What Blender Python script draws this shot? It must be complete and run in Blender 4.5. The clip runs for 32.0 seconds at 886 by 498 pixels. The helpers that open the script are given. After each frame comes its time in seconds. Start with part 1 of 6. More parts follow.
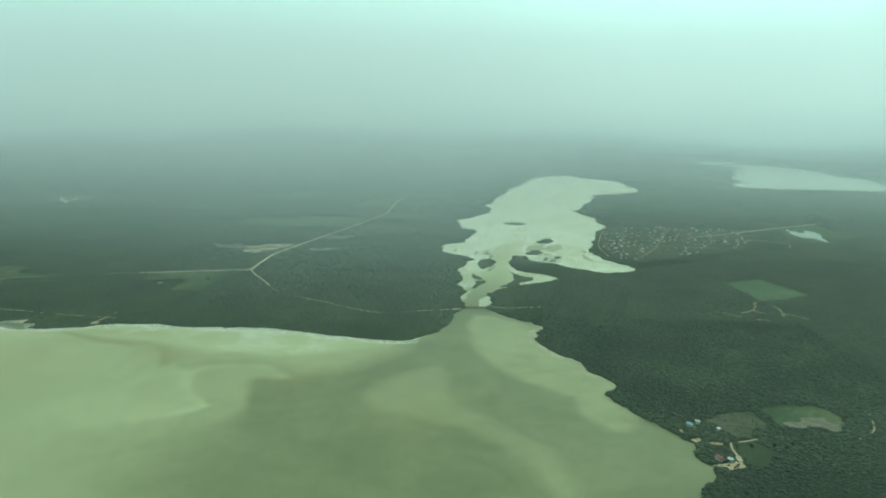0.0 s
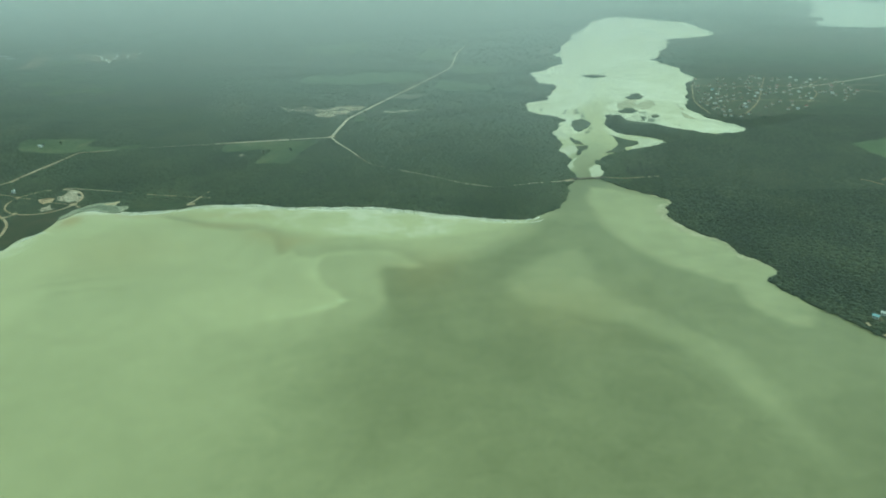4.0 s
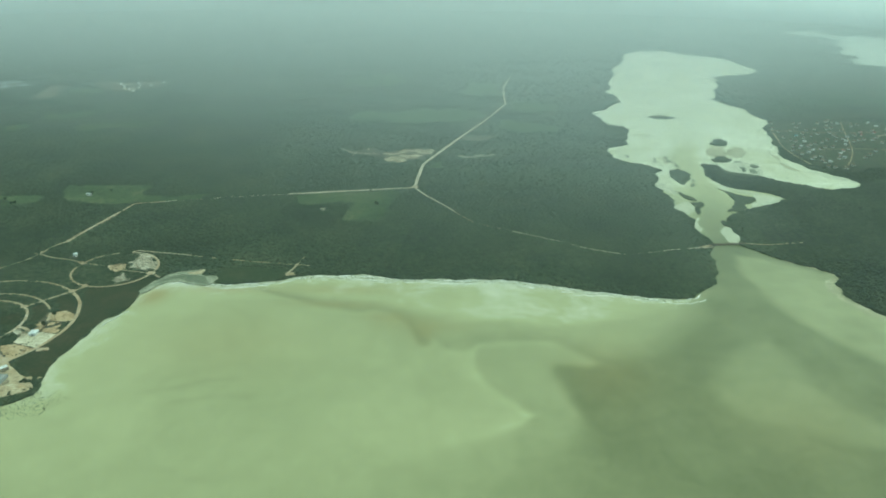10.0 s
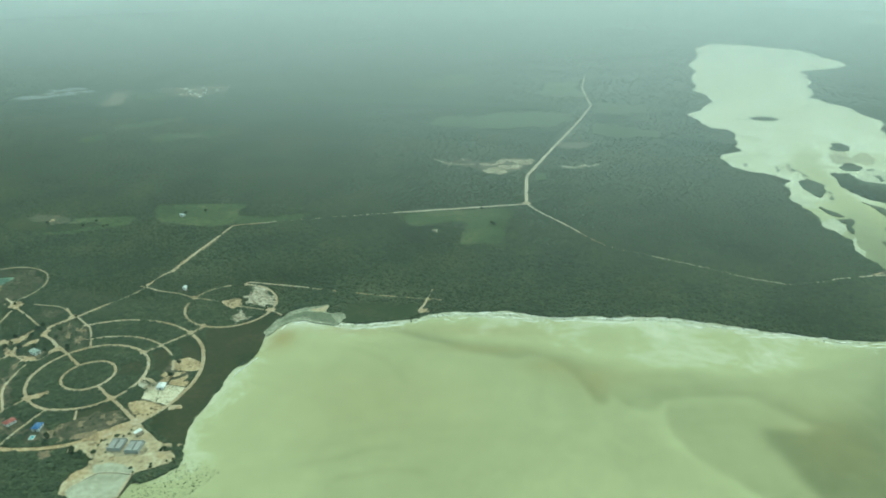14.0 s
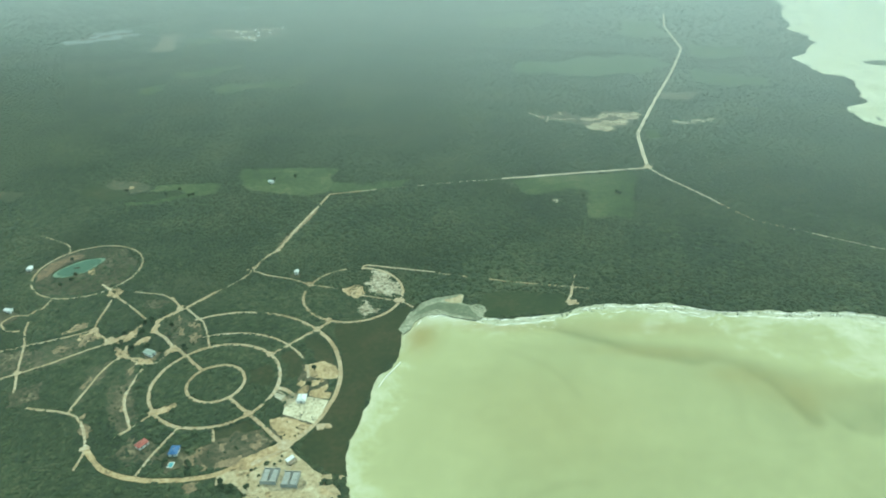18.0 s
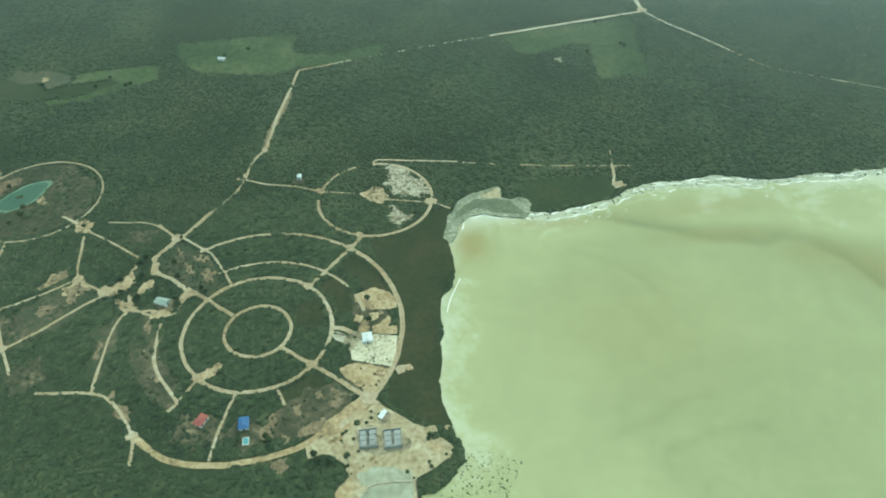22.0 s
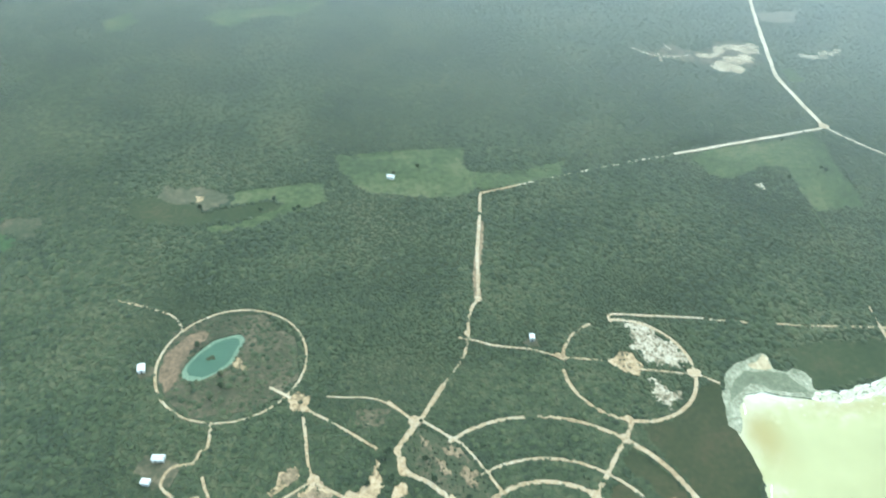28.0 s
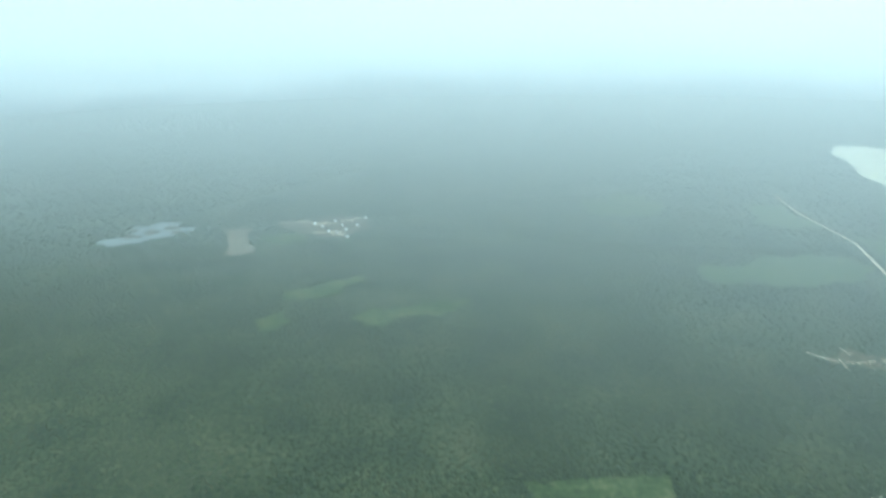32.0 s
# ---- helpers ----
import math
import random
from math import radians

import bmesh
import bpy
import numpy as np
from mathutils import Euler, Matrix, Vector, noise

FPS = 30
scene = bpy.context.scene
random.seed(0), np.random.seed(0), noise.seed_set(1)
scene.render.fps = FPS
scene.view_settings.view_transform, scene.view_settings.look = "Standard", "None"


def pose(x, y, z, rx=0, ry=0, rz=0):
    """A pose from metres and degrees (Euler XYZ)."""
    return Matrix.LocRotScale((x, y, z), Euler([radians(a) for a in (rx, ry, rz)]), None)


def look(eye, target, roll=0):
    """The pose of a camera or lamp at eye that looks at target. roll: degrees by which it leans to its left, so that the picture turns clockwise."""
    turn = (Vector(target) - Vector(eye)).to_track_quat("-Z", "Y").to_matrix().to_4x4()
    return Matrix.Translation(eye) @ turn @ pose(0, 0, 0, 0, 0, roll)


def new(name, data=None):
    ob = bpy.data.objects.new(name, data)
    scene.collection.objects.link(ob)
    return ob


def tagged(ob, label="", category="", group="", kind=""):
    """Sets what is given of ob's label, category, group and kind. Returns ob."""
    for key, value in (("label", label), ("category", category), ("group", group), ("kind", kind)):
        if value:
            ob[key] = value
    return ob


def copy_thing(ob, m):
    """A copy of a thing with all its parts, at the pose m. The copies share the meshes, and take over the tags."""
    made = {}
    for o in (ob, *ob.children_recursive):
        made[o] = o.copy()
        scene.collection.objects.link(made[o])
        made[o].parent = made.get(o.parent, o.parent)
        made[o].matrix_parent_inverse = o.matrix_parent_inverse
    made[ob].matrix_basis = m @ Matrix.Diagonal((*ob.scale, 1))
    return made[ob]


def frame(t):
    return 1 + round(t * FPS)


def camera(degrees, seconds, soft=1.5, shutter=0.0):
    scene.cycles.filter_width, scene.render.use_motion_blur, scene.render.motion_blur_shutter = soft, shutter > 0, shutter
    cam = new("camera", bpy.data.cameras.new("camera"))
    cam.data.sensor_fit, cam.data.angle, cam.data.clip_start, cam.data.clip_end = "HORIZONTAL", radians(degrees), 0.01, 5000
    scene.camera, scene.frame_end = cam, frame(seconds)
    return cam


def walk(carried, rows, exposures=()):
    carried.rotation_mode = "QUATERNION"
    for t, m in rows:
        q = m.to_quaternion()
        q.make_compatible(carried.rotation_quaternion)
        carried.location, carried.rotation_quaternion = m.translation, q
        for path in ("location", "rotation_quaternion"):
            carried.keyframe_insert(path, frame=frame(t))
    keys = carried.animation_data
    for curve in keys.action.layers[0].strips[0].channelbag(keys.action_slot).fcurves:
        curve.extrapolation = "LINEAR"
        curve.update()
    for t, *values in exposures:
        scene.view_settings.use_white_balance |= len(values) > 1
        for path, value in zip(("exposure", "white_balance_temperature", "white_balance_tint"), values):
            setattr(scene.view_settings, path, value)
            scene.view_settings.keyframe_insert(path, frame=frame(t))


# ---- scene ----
import itertools
from mathutils import geometry

# ---------------------------------------------------------------- camera
cam = camera(65.61, 32.0, soft=1.9, shutter=0.5)
# seconds, x, y, z, pitch, roll, yaw
PATH = [
    (0, 523.0, -329.5, 318.9, -12.40, 0.83, 2.09),
    (0.5, 506.4, -320.3, 320.7, -12.40, 0.72, 1.99),
    (1, 489.8, -311.0, 322.4, -12.23, 0.86, 1.72),
    (1.5, 473.2, -301.6, 324.0, -12.12, 0.79, 1.20),
    (2, 456.6, -292.0, 325.6, -13.09, 0.66, 0.88),
    (2.5, 440.1, -282.4, 327.1, -17.39, 1.05, 0.59),
    (3, 423.5, -272.6, 328.5, -21.69, 1.39, 0.84),
    (3.5, 407.0, -262.8, 329.9, -24.98, 0.23, 2.92),
    (4, 390.5, -252.9, 331.2, -25.11, -0.76, 3.90),
    (4.5, 374.0, -242.8, 332.5, -23.42, -1.08, 2.98),
    (6.5, 308.1, -202.2, 337.2, -23.81, 1.15, -0.21),
    (7, 291.7, -191.9, 338.2, -23.90, 1.31, 0.02),
    (7.5, 275.3, -181.5, 339.2, -23.88, 1.15, 0.27),
    (8, 258.9, -171.1, 340.2, -23.80, 1.05, 0.46),
    (8.5, 242.5, -160.7, 341.1, -23.68, 0.94, 0.60),
    (9, 226.2, -150.2, 342.0, -23.56, 0.79, 0.92),
    (9.5, 209.9, -139.7, 342.9, -23.54, 0.52, 1.26),
    (10, 193.5, -129.1, 343.7, -23.44, 0.71, 1.61),
    (10.5, 177.3, -118.5, 344.5, -23.33, 0.99, 1.86),
    (11, 161.0, -107.9, 345.3, -23.19, 0.96, 2.09),
    (11.5, 144.8, -97.2, 346.1, -23.14, 0.66, 2.31),
    (12, 128.5, -86.4, 346.8, -23.18, 0.33, 2.54),
    (12.5, 112.4, -75.7, 347.5, -23.29, -0.07, 2.82),
    (13, 96.2, -64.9, 348.2, -23.44, -0.50, 3.18),
    (13.5, 80.1, -54.0, 348.9, -23.70, -0.65, 3.57),
    (14, 64.0, -43.1, 349.5, -24.04, -0.60, 4.14),
    (14.5, 47.9, -32.2, 350.2, -24.67, -1.34, 5.05),
    (15, 31.9, -21.2, 350.8, -25.44, -2.43, 7.12),
    (15.5, 15.9, -10.2, 351.5, -26.25, -3.13, 8.09),
    (17.5, -47.9, 34.3, 354.0, -28.01, -2.34, 6.06),
    (18, -63.7, 45.5, 354.6, -29.32, -1.45, 6.05),
    (18.5, -79.5, 56.8, 355.3, -30.24, -1.14, 6.20),
    (19, -95.3, 68.1, 356.0, -30.43, -1.49, 5.31),
    (19.5, -111.1, 79.5, 356.6, -34.07, -0.46, 1.52),
    (20, -126.9, 90.8, 357.4, -38.10, 0.85, -0.16),
    (20.5, -142.6, 102.2, 358.1, -40.58, 1.36, -0.91),
    (21, -158.3, 113.7, 358.9, -42.00, 1.15, -2.18),
    (21.5, -174.0, 125.2, 359.7, -43.13, -0.48, -3.55),
    (22, -189.6, 136.6, 360.5, -43.44, -0.54, -4.91),
    (22.5, -205.3, 148.1, 361.4, -43.15, -0.55, -6.11),
    (23, -221.0, 159.7, 362.3, -42.47, -0.14, -6.62),
    (23.5, -236.6, 171.2, 363.3, -43.05, 0.18, -6.83),
    (24, -252.2, 182.7, 364.3, -45.29, 0.85, -6.93),
    (24.5, -267.9, 194.2, 365.4, -47.00, 0.98, -7.05),
    (26.5, -330.6, 239.9, 370.6, -45.71, 0.43, -6.23),
    (27, -346.4, 251.2, 372.0, -44.37, 0.50, -6.25),
    (27.5, -362.2, 262.5, 373.6, -41.99, 0.89, -6.45),
    (28, -378.0, 273.6, 375.3, -39.66, 1.63, -6.54),
    (28.5, -393.9, 284.7, 377.1, -37.73, 1.97, -6.52),
    (29, -409.9, 295.6, 379.0, -35.95, 1.82, -6.28),
    (29.5, -425.9, 306.3, 381.0, -34.22, 1.27, -6.17),
    (30, -442.1, 317.0, 383.2, -32.53, 1.03, -6.22),
    (30.5, -458.3, 327.4, 385.5, -30.72, 0.52, -5.87),
    (31, -474.7, 337.6, 387.9, -28.28, -0.33, -4.49),
    (31.5, -491.1, 347.6, 390.5, -23.64, -0.52, -2.31),
    (32, -507.7, 357.4, 393.3, -18.08, -0.24, -1.33),
]
walk(cam, [(t, pose(x, y, z, 90 + p, 0, w) @ pose(0, 0, 0, 0, 0, r)) for t, x, y, z, p, r, w in PATH],
     exposures=[(0, -0.24, 5750, -37), (2, -0.26, 5750, -37), (4, -0.08, 5750, -37), (9, -0.05, 5780, -35), (12, -0.06, 5780, -34), (14, 0.12, 5790, -34), (15, 0.22, 5800, -33), (19, 0.40, 5760, -33), (21, 0.22, 5720, -31), (23, 0.22, 5660, -24),
                (25, 0.50, 5540, -13), (28, 1.03, 5400, -10), (29, 1.05, 5360, -10), (30, 1.08, 5340, -10), (31, 1.00, 5300, -12), (32, 0.46, 5250, -16)])

# ---------------------------------------------------------------- light
SUN_EL, SUN_AZ = radians(66), radians(30)
world = bpy.data.worlds.new("world")
scene.world = world
world.use_nodes = True
wn = world.node_tree.nodes
sky = wn.new("ShaderNodeTexSky")
sky.sky_type = "NISHITA"
sky.sun_disc = False
sky.sun_elevation, sky.sun_rotation = SUN_EL, SUN_AZ
sky.dust_density, sky.air_density = 4.0, 1.0
wn["Background"].inputs["Strength"].default_value = 0.145
world.node_tree.links.new(sky.outputs["Color"], wn["Background"].inputs["Color"])
sun = new("sun", bpy.data.lights.new("sun", "SUN"))
sun.data.energy, sun.data.angle, sun.data.color = 2.2, radians(110), (1.0, 0.95, 0.86)
sun.matrix_world = look((0, 0, 900), (-900 * math.sin(SUN_AZ) / math.tan(SUN_EL), -900 * math.cos(SUN_AZ) / math.tan(SUN_EL), 0))


# ---------------------------------------------------------------- materials
def material(name, rough=0.9, metal=0.0, spec=0.3):
    m = bpy.data.materials.new(name)
    m.use_nodes = True
    b = m.node_tree.nodes["Principled BSDF"]
    b.inputs["Roughness"].default_value = rough
    b.inputs["Metallic"].default_value = metal
    b.inputs["Specular IOR Level"].default_value = spec
    return m, m.node_tree.nodes, m.node_tree.links, b


def noise_node(nodes, links, scale, detail=4.0, rough=0.55, coords=None, distort=0.0):
    n = nodes.new("ShaderNodeTexNoise")
    n.inputs["Scale"].default_value = scale
    n.inputs["Detail"].default_value = detail
    n.inputs["Roughness"].default_value = rough
    n.inputs["Distortion"].default_value = distort
    if coords is not None:
        links.new(coords, n.inputs["Vector"])
    return n.outputs["Fac"]


def ramp(nodes, links, fac, stops):
    r = nodes.new("ShaderNodeValToRGB")
    e = r.color_ramp.elements
    while len(e) < len(stops):
        e.new(0.5)
    for el, (at, col) in zip(e, stops):
        el.position, el.color = at, (*col, 1)
    links.new(fac, r.inputs["Fac"])
    return r.outputs["Color"]


def blend(nodes, links, fac, a, b, mode="MIX"):
    n = nodes.new("ShaderNodeMix")
    n.data_type, n.blend_type = "RGBA", mode
    for k, v in ((0, fac), (6, a), (7, b)):
        if isinstance(v, (int, float)):
            n.inputs[k].default_value = v
        elif isinstance(v, tuple):
            n.inputs[k].default_value = (*v, 1)
        else:
            links.new(v, n.inputs[k])
    return n.outputs[2]


def place(nodes):
    return nodes.new("ShaderNodeNewGeometry").outputs["Position"]


def surface(name, stops, big=0.02, small=0.6, rough=0.9, bump=0.3, bump_dist=0.2, spec=0.25, metal=0.0, islands=0.0):
    """Two scales of grain between the stops' colours, in metres of the world, and a fine relief."""
    m, nodes, links, b = material(name, rough, metal, spec)
    p = place(nodes)
    f1, f2 = noise_node(nodes, links, big, 5, 0.6, p), noise_node(nodes, links, small, 4, 0.6, p)
    mix = nodes.new("ShaderNodeMath")
    mix.operation = "ADD"
    half = nodes.new("ShaderNodeMath")
    half.operation, half.inputs[1].default_value = "MULTIPLY", 0.5
    links.new(f1, mix.inputs[0])
    links.new(f2, mix.inputs[1])
    links.new(mix.outputs[0], half.inputs[0])
    fac = half.outputs[0]
    if islands:
        g = nodes.new("ShaderNodeNewGeometry")
        s = nodes.new("ShaderNodeMath")
        s.operation, s.inputs[1].default_value = "MULTIPLY_ADD", islands
        links.new(g.outputs["Random Per Island"], s.inputs[0])
        links.new(fac, s.inputs[2])
        t = nodes.new("ShaderNodeMath")
        t.operation, t.inputs[1].default_value = "SUBTRACT", islands / 2
        links.new(s.outputs[0], t.inputs[0])
        fac = t.outputs[0]
    links.new(ramp(nodes, links, fac, stops), b.inputs["Base Color"])
    if bump:
        bp = nodes.new("ShaderNodeBump")
        bp.inputs["Strength"].default_value, bp.inputs["Distance"].default_value = bump, bump_dist
        links.new(f2, bp.inputs["Height"])
        links.new(bp.outputs["Normal"], b.inputs["Normal"])
    return m


M_FLOOR = surface("forest_floor", [(0.36, (0.030, 0.040, 0.020)), (0.5, (0.042, 0.054, 0.026)), (0.64, (0.060, 0.066, 0.033))], 0.009, 0.11, bump=0.6, bump_dist=0.8)
M_CROWN = surface("tree_crowns", [(0.40, (0.023, 0.033, 0.017)), (0.47, (0.033, 0.046, 0.021)), (0.53, (0.043, 0.057, 0.026)), (0.60, (0.066, 0.074, 0.036))], 0.011, 0.16, bump=0, islands=0.06)
M_FIELD = surface("pasture", [(0.40, (0.038, 0.053, 0.024)), (0.47, (0.052, 0.072, 0.031)), (0.53, (0.067, 0.087, 0.038)), (0.60, (0.098, 0.106, 0.053))], 0.018, 0.16, bump=0.6, bump_dist=0.6, spec=0.1)
M_LUSH = surface("lush_grass", [(0.38, (0.034, 0.058, 0.025)), (0.5, (0.044, 0.073, 0.031)), (0.62, (0.060, 0.086, 0.040))], 0.02, 0.2, bump=0.5, bump_dist=0.5, spec=0.1)
M_CROP = surface("green_crop", [(0.38, (0.052, 0.072, 0.036)), (0.5, (0.068, 0.092, 0.045)), (0.62, (0.095, 0.112, 0.058))], 0.02, 0.16, bump=0.5, bump_dist=0.5, spec=0.1)
# the tree crowns' colours about a third darker, for the eastern woods
M_DARKCROWN = surface("darker_crowns", [(0.39, (0.016, 0.023, 0.012)), (0.47, (0.022, 0.032, 0.015)), (0.54, (0.030, 0.041, 0.019)), (0.61, (0.050, 0.060, 0.028))], 0.012, 0.30, bump=0, islands=0.16)
M_DRY = surface("dry_field", [(0.40, (0.044, 0.054, 0.028)), (0.5, (0.070, 0.072, 0.040)), (0.60, (0.115, 0.098, 0.060))], 0.025, 0.16, bump=0.5, bump_dist=0.5)
M_STUBBLE = surface("pale_stubble", [(0.40, (0.070, 0.072, 0.044)), (0.5, (0.105, 0.10, 0.064)), (0.60, (0.145, 0.13, 0.088))], 0.02, 0.16, bump=0.4, bump_dist=0.4)
M_MARSH = surface("marsh_grass", [(0.38, (0.027, 0.0365, 0.017)), (0.5, (0.037, 0.0435, 0.020)), (0.62, (0.055, 0.0515, 0.027))], 0.03, 0.25, bump=0.6, bump_dist=0.5, spec=0.1)
M_ROAD = surface("sandy_dirt_road", [(0.36, (0.17, 0.125, 0.068)), (0.44, (0.28, 0.212, 0.120)), (0.54, (0.34, 0.28, 0.18)), (0.64, (0.43, 0.385, 0.285))], 0.018, 0.4, bump=0.3, bump_dist=0.15)
M_PALEROAD = surface("pale_marl_road", [(0.36, (0.24, 0.20, 0.135)), (0.48, (0.40, 0.35, 0.25)), (0.64, (0.52, 0.47, 0.36))], 0.05, 0.5, bump=0.3, bump_dist=0.15)
M_OCHRE = surface("ochre_dirt", [(0.37, (0.13, 0.105, 0.056)), (0.45, (0.26, 0.19, 0.10)), (0.54, (0.35, 0.27, 0.15)), (0.64, (0.45, 0.37, 0.24))], 0.06, 0.35, bump=0.4, bump_dist=0.2)
M_POINT = surface("building_site_sand", [(0.36, (0.19, 0.145, 0.082)), (0.45, (0.28, 0.225, 0.13)), (0.54, (0.36, 0.305, 0.19)), (0.64, (0.46, 0.41, 0.28))], 0.07, 0.35, bump=0.4, bump_dist=0.2)
M_SILT = surface("settled_silt", [(0.38, (0.235, 0.235, 0.165)), (0.5, (0.295, 0.295, 0.21)), (0.62, (0.355, 0.355, 0.265))], 0.05, 0.2, rough=0.8, bump=0.2, bump_dist=0.15)
M_FLAT = surface("levelled_pale_sand", [(0.38, (0.27, 0.25, 0.175)), (0.5, (0.36, 0.335, 0.25)), (0.62, (0.43, 0.41, 0.32))], 0.05, 0.25, bump=0.3, bump_dist=0.15)
M_RUST = surface("rusty_earth", [(0.38, (0.070, 0.062, 0.034)), (0.46, (0.135, 0.104, 0.060)), (0.54, (0.20, 0.152, 0.090)), (0.64, (0.285, 0.225, 0.142))], 0.12, 0.5, bump=0.4, bump_dist=0.2)
M_BARE = surface("bare_red_earth", [(0.38, (0.060, 0.052, 0.028)), (0.48, (0.115, 0.085, 0.050)), (0.60, (0.17, 0.12, 0.072))], 0.09, 0.4, bump=0.4, bump_dist=0.3)
M_MEADOW = surface("wet_meadow", [(0.38, (0.030, 0.043, 0.020)), (0.5, (0.039, 0.052, 0.024)), (0.62, (0.058, 0.060, 0.031))], 0.03, 0.25, bump=0.6, bump_dist=0.5, spec=0.1)
M_THINSCRUB = surface("thin_scrub", [(0.38, (0.036, 0.042, 0.021)), (0.47, (0.052, 0.052, 0.028)), (0.55, (0.080, 0.072, 0.042)), (0.64, (0.14, 0.115, 0.07))], 0.035, 0.22, bump=0.5, bump_dist=0.4)
M_REGROWTH = surface("forest_regrowth", [(0.38, (0.034, 0.045, 0.022)), (0.48, (0.046, 0.056, 0.027)), (0.56, (0.072, 0.068, 0.038)), (0.65, (0.13, 0.105, 0.064))], 0.05, 0.35, bump=0.5, bump_dist=0.4)
M_PONDRIM = surface("pond_shallows", [(0.38, (0.085, 0.13, 0.085)), (0.5, (0.11, 0.165, 0.105)), (0.62, (0.15, 0.20, 0.13))], 0.08, 0.5, rough=0.5, bump=0.1)
M_SAND = surface("bare_sand", [(0.38, (0.050, 0.052, 0.028)), (0.43, (0.18, 0.135, 0.072)), (0.50, (0.32, 0.24, 0.135)), (0.64, (0.44, 0.36, 0.235))], 0.07, 0.35, bump=0.5, bump_dist=0.3)
M_GREYSAND = surface("grey_sand", [(0.37, (0.09, 0.078, 0.046)), (0.44, (0.20, 0.172, 0.108)), (0.54, (0.30, 0.262, 0.172)), (0.66, (0.45, 0.40, 0.29))], 0.06, 0.3, bump=0.5, bump_dist=0.3)
M_MARL = surface("spread_marl", [(0.35, (0.05, 0.055, 0.03)), (0.40, (0.27, 0.245, 0.17)), (0.49, (0.44, 0.40, 0.275)), (0.62, (0.55, 0.51, 0.38))], 0.13, 0.42, bump=0.4, bump_dist=0.2)
M_WHITE = surface("white_marl", [(0.40, (0.04, 0.05, 0.025)), (0.46, (0.17, 0.14, 0.085)), (0.51, (0.31, 0.28, 0.20)), (0.64, (0.45, 0.42, 0.325))], 0.13, 0.42, bump=0.5, bump_dist=0.3)
M_SCRUB = surface("scrub", [(0.40, (0.036, 0.042, 0.021)), (0.49, (0.064, 0.061, 0.034)), (0.56, (0.098, 0.086, 0.050)), (0.64, (0.20, 0.165, 0.10))], 0.06, 0.25, bump=0.5, bump_dist=0.4)
M_MUD = surface("mud_flat", [(0.38, (0.115, 0.125, 0.078)), (0.48, (0.19, 0.20, 0.135)), (0.56, (0.28, 0.285, 0.205)), (0.65, (0.40, 0.40, 0.31))], 0.06, 0.35, rough=0.95, bump=0.2, spec=0.1)
M_WETMUD = surface("wet_mud", [(0.40, (0.078, 0.092, 0.052)), (0.5, (0.110, 0.124, 0.074)), (0.62, (0.165, 0.175, 0.112))], 0.05, 0.3, rough=0.7, bump=0.2, spec=0.2)
M_BEACH = surface("shallow_sand", [(0.40, (0.29, 0.30, 0.19)), (0.49, (0.345, 0.35, 0.24)), (0.57, (0.415, 0.42, 0.31)), (0.66, (0.50, 0.50, 0.40))], 0.09, 0.5, rough=0.6, bump=0.2)
M_BANK = surface("muddy_shallows", [(0.40, (0.20, 0.20, 0.105)), (0.52, (0.27, 0.26, 0.15)), (0.64, (0.40, 0.37, 0.25))], 0.04, 0.3, rough=0.6, bump=0.2)
M_SHED = surface("pale_green_sheet", [(0.3, (0.20, 0.24, 0.20)), (0.7, (0.30, 0.34, 0.29))], 0.3, 2.0, rough=0.6, bump=0.1)
M_POOL = surface("pool_water", [(0.3, (0.09, 0.26, 0.30)), (0.7, (0.13, 0.32, 0.36))], 0.3, 2.0, rough=0.2, bump=0.05)
M_FOAM = surface("foam", [(0.3, (0.62, 0.62, 0.55)), (0.7, (0.82, 0.82, 0.78))], 0.1, 0.8, bump=0.2)
M_SHELL = surface("shell_sand", [(0.3, (0.38, 0.39, 0.29)), (0.7, (0.52, 0.53, 0.43))], 0.1, 0.8, rough=0.7, bump=0.2)
M_ZINC = surface("zinc_sheet", [(0.3, (0.28, 0.30, 0.30)), (0.7, (0.46, 0.48, 0.47))], 0.3, 2.0, rough=0.45, bump=0.1)
M_WROOF = surface("white_roof", [(0.3, (0.46, 0.48, 0.46)), (0.7, (0.64, 0.66, 0.64))], 0.3, 2.0, rough=0.5, bump=0.1)
M_RED = surface("red_roof", [(0.3, (0.20, 0.055, 0.045)), (0.7, (0.28, 0.09, 0.07))], 0.3, 2.0, rough=0.6, bump=0.1)
M_BLUE = surface("blue_roof", [(0.3, (0.035, 0.085, 0.20)), (0.7, (0.055, 0.12, 0.27))], 0.3, 2.0, rough=0.5, bump=0.1)
M_CYAN = surface("turquoise_roof", [(0.3, (0.17, 0.33, 0.36)), (0.7, (0.26, 0.43, 0.45))], 0.3, 2.0, rough=0.5, bump=0.1)
M_THATCH = surface("thatch", [(0.3, (0.16, 0.13, 0.09)), (0.7, (0.27, 0.22, 0.15))], 0.3, 3.0, bump=0.6)
M_WALL = surface("plaster", [(0.3, (0.52, 0.50, 0.44)), (0.7, (0.66, 0.64, 0.58))], 0.3, 2.0, bump=0.1)
M_CONC = surface("concrete", [(0.3, (0.20, 0.205, 0.185)), (0.7, (0.33, 0.335, 0.31))], 0.2, 1.5, bump=0.2)
M_DARK = surface("dark_opening", [(0.3, (0.02, 0.022, 0.024)), (0.7, (0.035, 0.035, 0.035))], 0.3, 2.0, rough=0.3, bump=0)
M_TRUNK = surface("bark", [(0.3, (0.07, 0.055, 0.04)), (0.7, (0.14, 0.11, 0.08))], 0.5, 4.0, bump=0.5)


